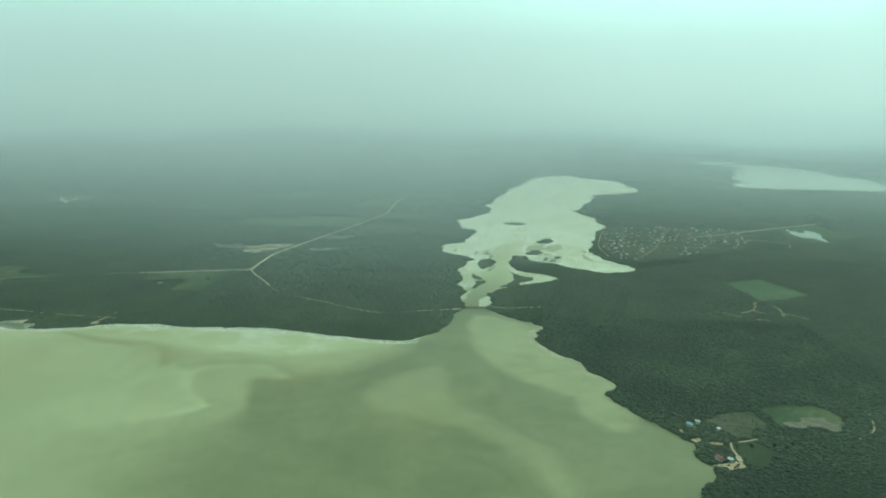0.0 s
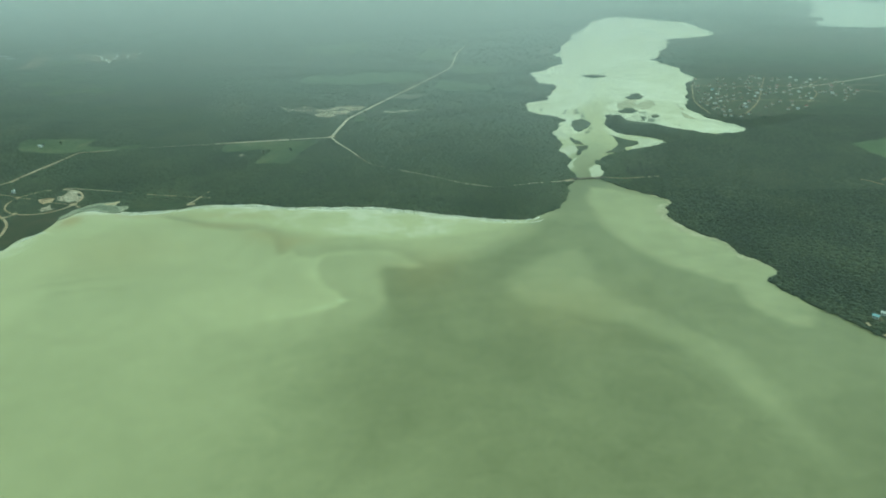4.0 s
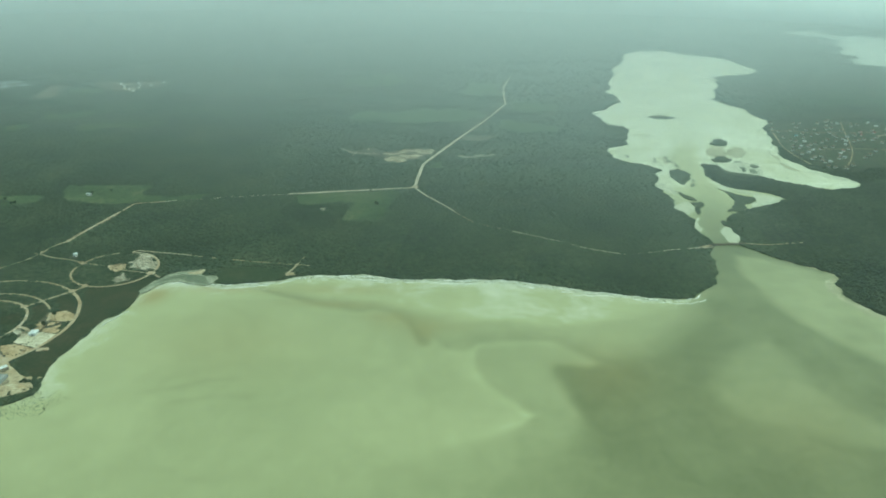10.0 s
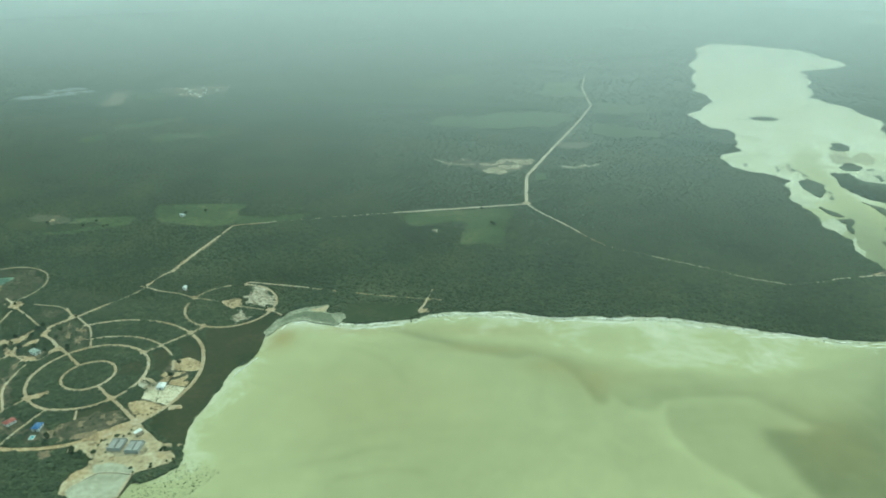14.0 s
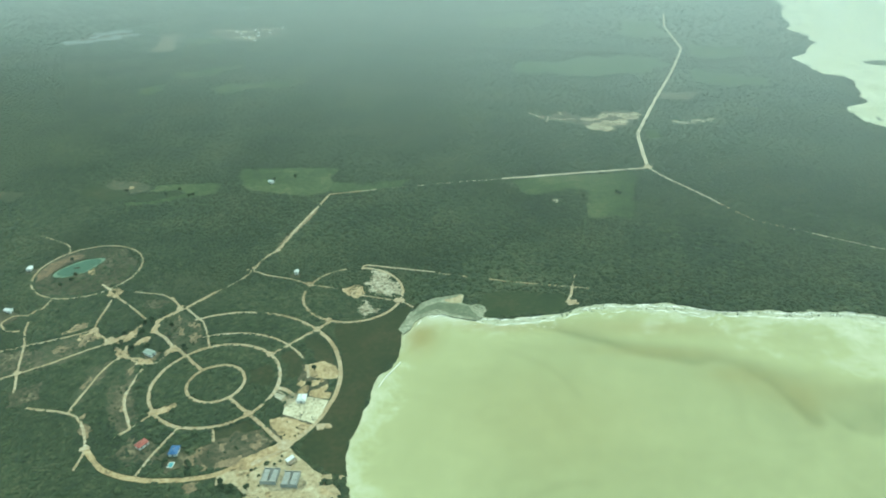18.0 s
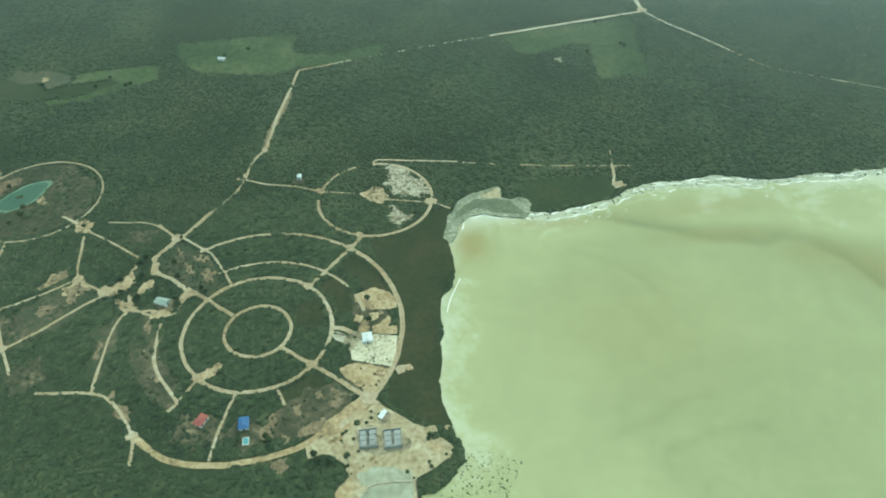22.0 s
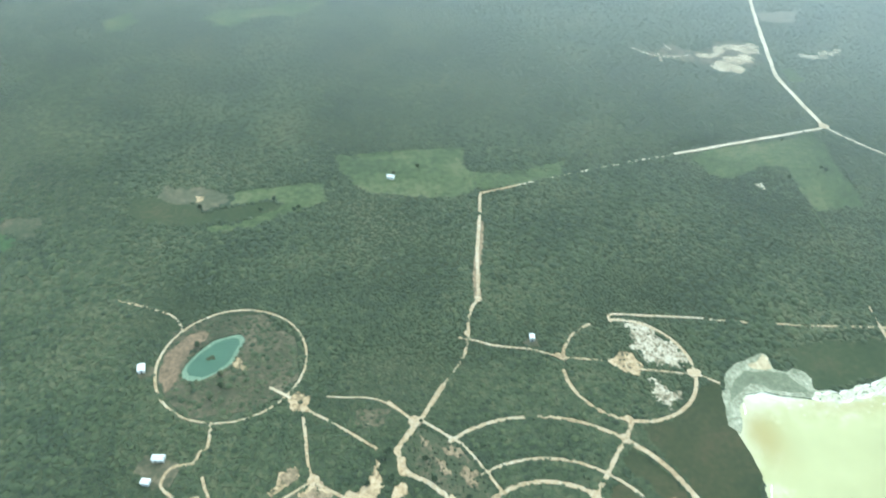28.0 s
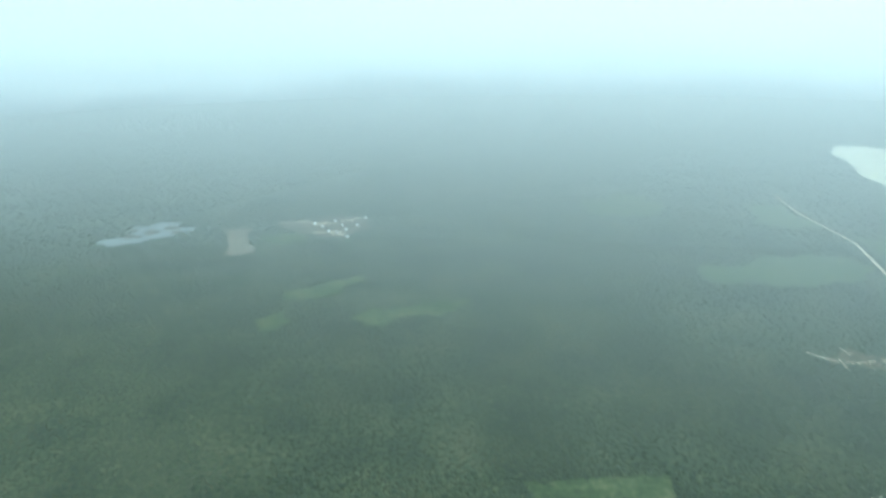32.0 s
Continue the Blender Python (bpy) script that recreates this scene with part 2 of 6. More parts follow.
def water_material(name, dark, light, rough=0.38, attribute=True, wave=0.05):
    """Silty water: the suspended silt colours it, ripples roughen its gloss."""
    m, nodes, links, b = material(name, rough, 0.0, 0.22)
    b.inputs["IOR"].default_value = 1.33
    p = place(nodes)
    n1 = noise_node(nodes, links, 0.010, 4, 0.55, p, 1.2)
    n2 = noise_node(nodes, links, 0.05, 4, 0.6, p, 0.6)
    if attribute:
        a = nodes.new("ShaderNodeAttribute")
        a.attribute_name = "silt"
        s = nodes.new("ShaderNodeMath")
        s.operation, s.inputs[1].default_value = "MULTIPLY_ADD", 0.30
        links.new(n1, s.inputs[0])
        links.new(a.outputs["Fac"], s.inputs[2])
        t = nodes.new("ShaderNodeMath")
        t.operation, t.inputs[1].default_value = "MULTIPLY_ADD", 0.20
        links.new(n2, t.inputs[0])
        links.new(s.outputs[0], t.inputs[2])
        u = nodes.new("ShaderNodeMath")
        u.operation, u.inputs[1].default_value = "SUBTRACT", 0.25
        links.new(t.outputs[0], u.inputs[0])
        fac = u.outputs[0]
    else:
        fac = n1
    w = noise_node(nodes, links, 0.5, 3, 0.6, p)
    n3 = noise_node(nodes, links, 0.22, 4, 0.65, p, 0.8)
    v = nodes.new("ShaderNodeMath")
    v.operation, v.inputs[1].default_value = "MULTIPLY_ADD", 0.16
    links.new(n3, v.inputs[0])
    links.new(fac, v.inputs[2])
    v2 = nodes.new("ShaderNodeMath")
    v2.operation, v2.inputs[1].default_value = "SUBTRACT", 0.08
    links.new(v.outputs[0], v2.inputs[0])
    fac = v2.outputs[0]
    mid = tuple((x + y) / 2 for x, y in zip(dark, light))
    colour = ramp(nodes, links, fac, [(0.16, dark), (0.48, mid), (0.80, light), (1.0, (0.55, 0.56, 0.45))] if attribute else [(0.3, dark), (0.5, mid), (0.7, light)])
    if attribute:
        st = nodes.new("ShaderNodeAttribute")
        st.attribute_name = "peat"
        colour = blend(nodes, links, st.outputs["Fac"], colour, (0.23, 0.185, 0.065))
    links.new(colour, b.inputs["Base Color"])
    bp = nodes.new("ShaderNodeBump")
    bp.inputs["Strength"].default_value, bp.inputs["Distance"].default_value = 0.3, wave
    links.new(w, bp.inputs["Height"])
    links.new(bp.outputs["Normal"], b.inputs["Normal"])
    return m


M_WATER = water_material("silty_water", (0.116, 0.126, 0.054), (0.322, 0.328, 0.172))
M_LAKE = water_material("lake_water", (0.34, 0.37, 0.30), (0.40, 0.43, 0.35), attribute=False)
M_SHALLOW = water_material("shallow_pond", (0.24, 0.27, 0.23), (0.30, 0.33, 0.28), attribute=False)
M_FLOOD = water_material("flooded_land", (0.085, 0.105, 0.105), (0.15, 0.175, 0.17), attribute=False)
M_POND = water_material("pond_water", (0.034, 0.072, 0.046), (0.060, 0.110, 0.070), attribute=False)


# ---------------------------------------------------------------- mesh helpers
def from_arrays(name, verts, tris, mat, smooth=False):
    """One mesh object out of number arrays: vertices and triangles."""
    verts, tris = np.asarray(verts, np.float32), np.asarray(tris, np.int32)
    me = bpy.data.meshes.new(name)
    me.vertices.add(len(verts))
    me.vertices.foreach_set("co", verts.ravel())
    me.loops.add(tris.size)
    me.loops.foreach_set("vertex_index", tris.ravel())
    me.polygons.add(len(tris))
    me.polygons.foreach_set("loop_start", np.arange(0, tris.size, 3, dtype=np.int32))
    me.update(calc_edges=True)
    me.validate()
    if smooth:
        me.polygons.foreach_set("use_smooth", np.ones(len(tris), bool))
    me.materials.append(mat)
    return new(name, me)


def part(name, bm, mat, parent=None, label="", at=None):
    me = bpy.data.meshes.new(name)
    bmesh.ops.recalc_face_normals(bm, faces=bm.faces[:])
    bm.to_mesh(me)
    bm.free()
    me.materials.append(mat)
    ob = new(name, me)
    if parent is not None:
        ob.parent = parent
    if at is not None:
        ob.matrix_basis = at
    return tagged(ob, label)


def roughen(pts, amp, least, closed=True, rng=None):
    """Breaks a coarse outline into an uneven one, by moving the middles of its edges."""
    rng = rng or random.Random(len(pts) * 7 + 1)
    pts = [tuple(map(float, p)) for p in pts]
    while True:
        out, done = [], True
        pairs = list(zip(pts, pts[1:] + pts[:1])) if closed else list(zip(pts, pts[1:]))
        for a, b in pairs:
            out.append(a)
            n = math.hypot(b[0] - a[0], b[1] - a[1])
            if n > least:
                k = rng.uniform(-amp, amp)
                out.append(((a[0] + b[0]) / 2 - (b[1] - a[1]) * k, (a[1] + b[1]) / 2 + (b[0] - a[0]) * k))
                done = done and n < 2 * least
        if not closed:
            out.append(pts[-1])
        pts = out
        if done:
            return pts


def inside(poly, x, y):
    """Which of the points x, y lie in the outline."""
    x, y = np.asarray(x, float), np.asarray(y, float)
    hit = np.zeros(x.shape, bool)
    for (x0, y0), (x1, y1) in zip(poly, poly[1:] + poly[:1]):
        if y0 != y1:
            c = (y0 > y) != (y1 > y)
            hit ^= c & (x < (x1 - x0) * (y - y0) / (y1 - y0) + x0)
    return hit


def far_from(pts, x, y, closed=False):
    """How far the points x, y lie from a line of points."""
    x, y = np.asarray(x, float), np.asarray(y, float)
    best = np.full(x.shape, 1e9)
    pts = list(pts)
    for (x0, y0), (x1, y1) in zip(pts, pts[1:] + (pts[:1] if closed else [])):
        dx, dy = x1 - x0, y1 - y0
        u = np.clip(((x - x0) * dx + (y - y0) * dy) / (dx * dx + dy * dy + 1e-9), 0, 1)
        best = np.minimum(best, np.hypot(x - x0 - u * dx, y - y0 - u * dy))
    return best


def curve_through(pts, step=4.0, closed=False):
    """Even points along a smooth curve through the given ones."""
    p = [Vector(q) for q in pts]
    n, out = len(p), []
    for i in range(n if closed else n - 1):
        a, b = p[i], p[(i + 1) % n]
        before = p[i - 1] if (i or closed) else a * 2 - b
        after = p[(i + 2) % n] if (i + 2 < n or closed) else b * 2 - a
        k = max(1, int((b - a).length / step))
        for j in range(k):
            u = j / k
            out.append(0.5 * (2 * a + (b - before) * u + (2 * before - 5 * a + 4 * b - after) * u * u + (3 * a - before - 3 * b + after) * u ** 3))
    if not closed:
        out.append(p[-1])
    return [(q.x, q.y) for q in out]


KEEP_CLEAR = []   # lines and widths, outlines: where no trees stand
OPEN_GROUND = []
THIN = []          # outlines where the trees stand thin


LAYER = itertools.count()


def sheet(name, outline, z, mat, drop=0.4, hole=None):
    """A flat sheet with an uneven outline and a turned-down edge."""
    if hole:
        n0, n1 = len(outline), len(hole)
        edges = [(i, (i + 1) % n0) for i in range(n0)] + [(n0 + i, n0 + (i + 1) % n1) for i in range(n1)]
        res = list(geometry.delaunay_2d_cdt([Vector(p) for p in outline + hole], edges, [], 0, 1e-4))
        mid = np.array([[sum(res[0][i][k] for i in f) / 3 for k in (0, 1)] for f in res[2]])
        good = inside(outline, mid[:, 0], mid[:, 1]) & ~inside(hole, mid[:, 0], mid[:, 1])
        res[2] = [f for f, g in zip(res[2], good) if g]
    else:
        res = geometry.delaunay_2d_cdt([Vector(p) for p in outline], [], [list(range(len(outline)))], 1, 1e-4)
    v = [(p.x, p.y, z) for p in res[0]]
    ob_bm = bmesh.new()
    bv = [ob_bm.verts.new(p) for p in v]
    for f in res[2]:
        ob_bm.faces.new([bv[i] for i in f])
    edges = [e for e in ob_bm.edges if e.is_boundary]
    ext = bmesh.ops.extrude_edge_only(ob_bm, edges=edges)
    bmesh.ops.translate(ob_bm, verts=[g for g in ext["geom"] if isinstance(g, bmesh.types.BMVert)], vec=(0, 0, -drop))
    return part(name, ob_bm, mat)


def patch(name, pts, mat, z=0.12, amp=0.10, least=6.0, label="", clear=0.0, category="ground", hole=None):
    o = roughen(pts, amp, least)
    z += 0.0006 * next(LAYER)
    OPEN_GROUND.append((o, clear))
    return tagged(sheet(name, o, z, mat, 0.4 if z > 0 else 0.12, hole=hole), label, category, kind="structure")


def road(pts, width, label="pale sandy dirt track through the forest", z=0.3, closed=False, name="road", mat=None, ragged=0.28, clear=0.5, wild=0.0):
    line = curve_through(pts, 2.5, closed)
    width *= 0.88
    if z > 0:
        z += 0.0006 * next(LAYER)
    rng = random.Random(int(pts[0][0]) * 31 + int(pts[0][1]))
    bm, n, rows, wl, wr = bmesh.new(), len(line), [], 0.0, 0.0
    for i, (x, y) in enumerate(line):
        a, b = line[i - 1 if (i or closed) else 0], line[(i + 1) % n if (i + 1 < n or closed) else i]
        d = Vector((b[0] - a[0], b[1] - a[1])).normalized()
        sway = width * 0.07 * math.sin(i * 0.31 + pts[0][0]) + width * 0.04 * math.sin(i * 0.83 + pts[0][1])
        x, y = x - d.y * sway, y + d.x * sway
        wl, wr = 0.75 * wl + 0.3 * rng.uniform(-ragged, ragged), 0.75 * wr + 0.3 * rng.uniform(-ragged, ragged)
        l, r = width / 2 * (1 + wl + rng.uniform(-0.06, 0.06)), width / 2 * (1 + wr + rng.uniform(-0.06, 0.06))
        rows.append([bm.verts.new((x - d.y * s, y + d.x * s, h)) for s, h in ((l, 0.0), (l, z), (-r, z), (-r, 0.0))])
    for p, q in zip(rows, rows[1:] + (rows[:1] if closed else [])):
        for k in range(3):
            bm.faces.new((p[k], p[k + 1], q[k + 1], q[k]))
    KEEP_CLEAR.append((line + (line[:1] if closed else []), width / 2 + clear, wild))
    return tagged(part(name, bm, mat or M_ROAD), label, "road", kind="structure")


# ---------------------------------------------------------------- shores
BAY_NORTH = [(-187, 320), (-179, 321), (-170, 327), (-160, 338), (-161, 351), (-166, 362), (-171, 378), (-172, 395), (-168, 414), (-166, 448), (-162, 467),
             (-151, 485), (-153, 502), (-155, 524), (-151, 540), (-140, 556), (-118, 562), (-92, 556), (-77, 552), (-47, 555), (-18, 562), (4, 574), (39, 581),
             (69, 583), (111, 578), (159, 578), (188, 576), (224, 580), (248, 579), (275, 573), (303, 567), (334, 557), (356, 555), (387, 549), (407, 545),
             (433, 543), (449, 547), (465, 564), (497, 612), (505, 648), (504, 667), (514, 685)]
LAGOON_WEST = [(519, 693), (520, 718), (514, 734), (513, 752), (524, 789), (517, 809), (507, 833), (511, 851), (516, 873), (509, 908), (506, 946), (518, 973),
               (519, 1001), (538, 1025), (527, 1046), (506, 1067), (476, 1092), (468, 1126), (473, 1170), (518, 1201), (516, 1233), (531, 1284), (542, 1353),
               (509, 1367), (506, 1428), (495, 1493), (540, 1541), (589, 1616), (590, 1684), (569, 1757), (608, 1905), (638, 1996), (685, 2206), (743, 2351), (784, 2530)]
LAGOON_NORTH = [(856, 2637), (959, 2635), (1011, 2542), (1108, 2482), (1122, 2322)]
LAGOON_EAST = [(1116, 2130), (950, 2033), (923, 1897), (876, 1806), (826, 1679), (846, 1612), (873, 1541), (870, 1480), (884, 1441), (872, 1400), (828, 1287),
               (802, 1188), (790, 1101), (804, 1051), (831, 1015), (848, 970), (828, 951), (788, 938), (755, 961), (715, 984), (696, 1011), (658, 1026), (644, 1070),
               (619, 1073), (609, 1021), (614, 961), (634, 932), (679, 911), (692, 888), (658, 861), (617, 838), (601, 830), (581, 810), (565, 780), (561, 747), (564, 722), (553, 700)]
BAY_EAST = [(564, 686), (587, 655), (619, 636), (635, 617), (635, 605), (623, 592), (618, 564), (626, 538), (641, 512), (650, 499), (666, 485), (671, 453), (683, 442),
            (693, 426), (699, 409), (679, 390), (685, 369), (697, 356), (707, 333), (720, 319), (732, 300), (739, 287), (744, 282), (737, 255), (748, 238), (736, 210),
            (724, 198), (712, 175), (701, 148), (689, 110)]
BAY_SOUTH = [(700, 20), (780, -150), (900, -600), (700, -1500), (-900, -1500), (-700, -600), (-480, 0), (-330, 190), (-260, 280), (-222, 298), (-202, 298), (-189, 305)]
LAKE = [(1764, 3470), (1850, 3475), (1937, 3470), (1945, 3260), (2040, 3330), (2130, 3160), (2190, 3060), (2174, 2831), (2250, 2700), (2128, 2370), (2300, 2330), (2050, 2290), (1893, 2312),
        (1768, 2306), (1640, 2318), (1562, 2350), (1557, 2400), (1580, 2462), (1670, 2590), (1620, 2630), (1690, 2740), (1748, 2864), (1842, 3080), (1844, 3125), (1785, 3240), (1700, 3330)]
FAR_LAKE = [(671, 4240), (838, 4290), (1009, 4250), (848, 4130)]
POND = [(-519, 596), (-521, 604), (-517, 614), (-506, 629), (-495, 634), (-485, 636), (-481, 631), (-483, 622), (-487, 608), (-495, 601), (-504, 595), (-512, 593)]
FAR_POND = [(-1141, 1637), (-1120, 1735), (-1019, 1768), (-979, 1709), (-1036, 1647), (-1096, 1601)]
PALE_POND = [(1339, 1429), (1328, 1370), (1331, 1356), (1332, 1336), (1356, 1332), (1363, 1294), (1371, 1269), (1382, 1321), (1403, 1378), (1401, 1421), (1386, 1441), (1361, 1402), (1357, 1423)]

shore_bay = roughen(roughen(BAY_NORTH, 0.12, 5.0, closed=False), 0.2, 1.8, closed=False) + roughen(LAGOON_WEST + LAGOON_NORTH + LAGOON_EAST + BAY_EAST, 0.13, 5.0, closed=False) + BAY_SOUTH
shore_lake = roughen(LAKE, 0.14, 20.0)
shore_far = roughen(FAR_LAKE, 0.15, 40.0)
shore_pond = roughen(curve_through(POND, 4.0, True), 0.06, 2.0)
shore_far_pond = roughen(FAR_POND, 0.34, 12.0)
shore_pale = roughen(PALE_POND, 0.15, 10.0)
WATERS = [shore_bay, shore_lake, shore_far, shore_pond, shore_far_pond, shore_pale]


def build_ground():
    """The land: one sheet out to the horizon, with openings and low banks where the waters lie."""
    pts, edges = [(-7000, -3000), (7000, -3000), (7000, 7500), (-7000, 7500)], [(0, 1), (1, 2), (2, 3), (3, 0)]
    for w in WATERS:
        n0 = len(pts)
        pts += w
        edges += [(n0 + i, n0 + (i + 1) % len(w)) for i in range(len(w))]
    v, _, f, *_ = geometry.delaunay_2d_cdt([Vector(p) for p in pts], edges, [], 0, 1e-4)
    v, f = np.array([tuple(p) for p in v]), np.array([list(t) for t in f])
    c = v[f].mean(1)
    wet = np.zeros(len(f), bool)
    for w in WATERS:
        wet |= inside(w, c[:, 0], c[:, 1])
    f = f[~wet]
    count = {}
    for a, b, c3 in f.tolist():
        for e in ((a, b), (b, c3), (c3, a)):
            k = (min(e), max(e))
            count[k] = None if k in count else e
    rim = [e for e in count.values() if e]
    n = len(v)
    tops = np.column_stack([v, np.zeros(n)])
    low = np.column_stack([v, np.full(n, -1.6)])
    banks = [t for a, b in rim for t in ((b, a, a + n), (b, a + n, b + n))]
    return tagged(from_arrays("ground", np.vstack([tops, low]), np.vstack([f, banks]), M_FLOOR), "flat dark green wooded lowland reaching to the hazy horizon", "ground", kind="structure")


ground = build_ground()

# ---------------------------------------------------------------- water
PLUME_WEST = [(-700, -200), (-420, 200), (-230, 346), (-210, 471), (-190, 560), (-121, 590), (-75, 556), (-40, 542), (10, 524), (25, 517), (38, 508), (67, 503), (92, 496), (104, 503), (120, 496), (138, 476), (149, 453), (156, 436),
              (163, 430), (169, 435), (169, 450), (175, 436), (184, 427), (196, 421), (208, 426), (218, 437), (210, 420), (206, 405), (207, 392), (216, 375), (232, 354), (248, 338), (255, 329), (248, 317), (228, 304), (203, 294), (182, 286),
              (165, 272), (150, 255), (150, 225), (165, 180), (190, 100), (210, 0), (150, -200)]
PLUME_HOOK = [(190, 440), (216, 437), (232, 444), (262, 447), (285, 447), (302, 435), (316, 421), (321, 412), (314, 404), (298, 408), (286, 410), (280, 400), (279, 385), (286, 358), (293, 332), (290, 308), (280, 284), (262, 262), (249, 226),
              (255, 170), (300, 100), (330, 0), (290, -200), (0, -200), (60, 60), (120, 240), (180, 380)]
PLUME_EAST = [(416, 380), (440, 415), (467, 446), (500, 465), (502, 404), (500, 373), (511, 349), (547, 323), (586, 276), (609, 254), (621, 211), (627, 176), (640, 110), (612, 110), (600, 180), (588, 228), (560, 265), (531, 292), (497, 303), (462, 317), (432, 336), (416, 358)]
PLUME_BANK = [(538, 669), (579, 644), (640, 613), (625, 558), (648, 492), (675, 470), (700, 440), (710, 409), (690, 390), (705, 356), (712, 333), (692, 312), (685, 299), (669, 303), (649, 333), (645, 384), (620, 396), (581, 428), (558, 470), (530, 527), (524, 600)]
SHORE_FRINGE = [(-60, 548), (39, 528), (76, 524), (127, 508), (163, 497), (190, 478), (215, 482), (244, 484), (278, 479), (330, 487), (385, 500), (427, 526), (460, 560)] + [(x, y + 12) for x, y in reversed(BAY_NORTH[20:36])]
CHANNEL = [(10, 530), (38, 506), (92, 494), (138, 474), (160, 430), (196, 420), (222, 438), (290, 447), (330, 420), (380, 440), (430, 500), (440, 560), (200, 600), (0, 590)]
CREST = [(218, 437), (210, 420), (206, 405), (207, 392), (216, 375), (232, 354), (248, 338), (254, 329)]
TRAIL = [(254, 329), (240, 314), (213, 300), (182, 287), (158, 270), (135, 250)]
HOOK_CREST = [(222, 438), (245, 443), (270, 445), (292, 440), (308, 427), (317, 413)]
FILAMENTS = [[(-60, 505), (-35, 490), (-15, 470), (-5, 452)], [(-75, 345), (-50, 352), (-24, 365), (-1, 370)], [(-40, 335), (-10, 345), (20, 344)]]


def build_bay():
    xs = np.concatenate([np.arange(-1000, -300, 50.0), np.arange(-300, 760, 3.5), np.arange(760, 1401, 20.0)])
    ys = np.concatenate([np.arange(-1600, -100, 50.0), np.arange(-100, 40, 10.0), np.arange(40, 700, 3.5), np.arange(700, 2701, 10.0)])
    x, y = np.meshgrid(xs, ys)
    nx, ny = x.shape[1], x.shape[0]
    rough = np.clip((x - 20) / 200, 0.3, 1)
    wx = x + rough * (3 * np.sin(y / 29 + 2 * np.sin(x / 47)) + 1.6 * np.sin(x / 11 + y / 13 + np.sin(x / 7)))
    wy = y + rough * (3 * np.sin(x / 33 + 2 * np.sin(y / 41)) + 1.6 * np.sin(y / 9 - x / 15 + np.sin(y / 6)))

    def soft(poly, wide):
        """1 well inside the outline, 0 well outside, over an edge that is so many metres wide."""
        d = far_from(poly, wx, wy, True) * np.where(inside(poly, wx, wy), 1, -1)
        u = np.clip(0.5 + d / wide, 0, 1)
        return u * u * (3 - 2 * u), d

    def streak(line, wide):
        return np.exp(-(far_from(curve_through(line, 8.0), wx, wy) / wide) ** 2)
    south = np.clip((330 - y) / 200, 0, 1)
    patchy = 0.5 + 0.25 * np.sin(x / 7.1 + 2 * np.sin(y / 5.3)) * np.sin(y / 4.7 + x / 19) + 0.25 * np.sin(x / 23 + 1.5 * np.sin(y / 13)) * np.sin(y / 9 - x / 31)
    cloudy = np.sin(x / 61 + 1.8 * np.sin(y / 83)) * np.sin(y / 47 + 1.4 * np.sin(x / 97))
    silt = 0.245 + 0.035 * cloudy
    silt += 0.34 * soft(CHANNEL, 60)[0]
    hook, _ = soft(PLUME_HOOK, 16 + 200 * south)
    silt += (0.57 - 0.09 * south + 0.03 * cloudy - silt) * hook
    west, edge = soft(PLUME_WEST, 6 + 220 * south ** 1.5)
    silt -= 0.02 * np.exp(-(np.minimum(edge, 0) / 16) ** 2) * (1 - west) * np.clip((y - 400) / 40, 0, 1)
    silt += (0.66 - 0.02 * south + 0.03 * cloudy - silt) * west
    silt += west * (0.05 * streak(CREST, 7) + 0.08 * streak(CREST, 24) + 0.08 * streak(TRAIL, 18) * np.clip((x - 130) / 80, 0, 1)) + 0.13 * streak(HOOK_CREST, 8) * hook
    silt += 0.17 * soft(PLUME_EAST, 22)[0] * np.clip((y - 90) / 120, 0, 1)
    silt += 0.25 * soft(PLUME_BANK, 15)[0] * (0.7 + 0.6 * patchy)
    shore = far_from(BAY_NORTH[16:38], wx, wy)
    fringe, _ = soft(SHORE_FRINGE, 22)
    silt += np.clip(0.72 + 0.08 * patchy + 0.13 * np.exp(-((x - 260) / 120) ** 2) - silt, 0, 1) * fringe * (0.85 + 0.15 * np.sin(x / 60 + np.sin(x / 23))) * np.clip((470 - x) / 130, 0, 1)
    band = 0.9 * np.exp(-(shore / 9) ** 2) + 0.55 * np.exp(-(shore / 27) ** 2) * (0.4 + 0.6 * patchy)
    silt += np.clip(band, 0, 1) * np.clip(0.92 - silt, 0, 1) * np.clip((490 - x) / 100, 0, 1)
    bank = far_from(BAY_NORTH[3:17], x, y)
    silt += 0.10 * np.exp(-(bank / 80) ** 2) + 0.09 * np.exp(-(bank / 22) ** 2)
    for q in FILAMENTS:
        silt -= 0.08 * streak(q, 3.5)
    lag = np.clip((y - 690) / 260, 0, 1)
    silt = silt * (1 - lag) + 0.90 * lag
    river = np.exp(-(far_from([(430, 500), (500, 600), (540, 690), (540, 740), (560, 850), (585, 950), (590, 1080), (640, 1250), (660, 1440)], wx, wy) / 24) ** 4)
    silt -= river * 0.14 * np.clip((y - 560) / 200, 0, 1) * np.clip((1420 - y) / 400, 0, 1)
    i = np.arange(nx * ny).reshape(ny, nx)
    a, b, c, d = i[:-1, :-1].ravel(), i[:-1, 1:].ravel(), i[1:, 1:].ravel(), i[1:, :-1].ravel()
    ob = from_arrays("water", np.column_stack([x.ravel(), y.ravel(), np.full(x.size, -0.6)]), np.vstack([np.column_stack([a, b, c]), np.column_stack([a, c, d])]), M_WATER)
    at = ob.data.attributes.new("silt", "FLOAT", "POINT")
    at.data.foreach_set("value", silt.ravel().astype(np.float32))
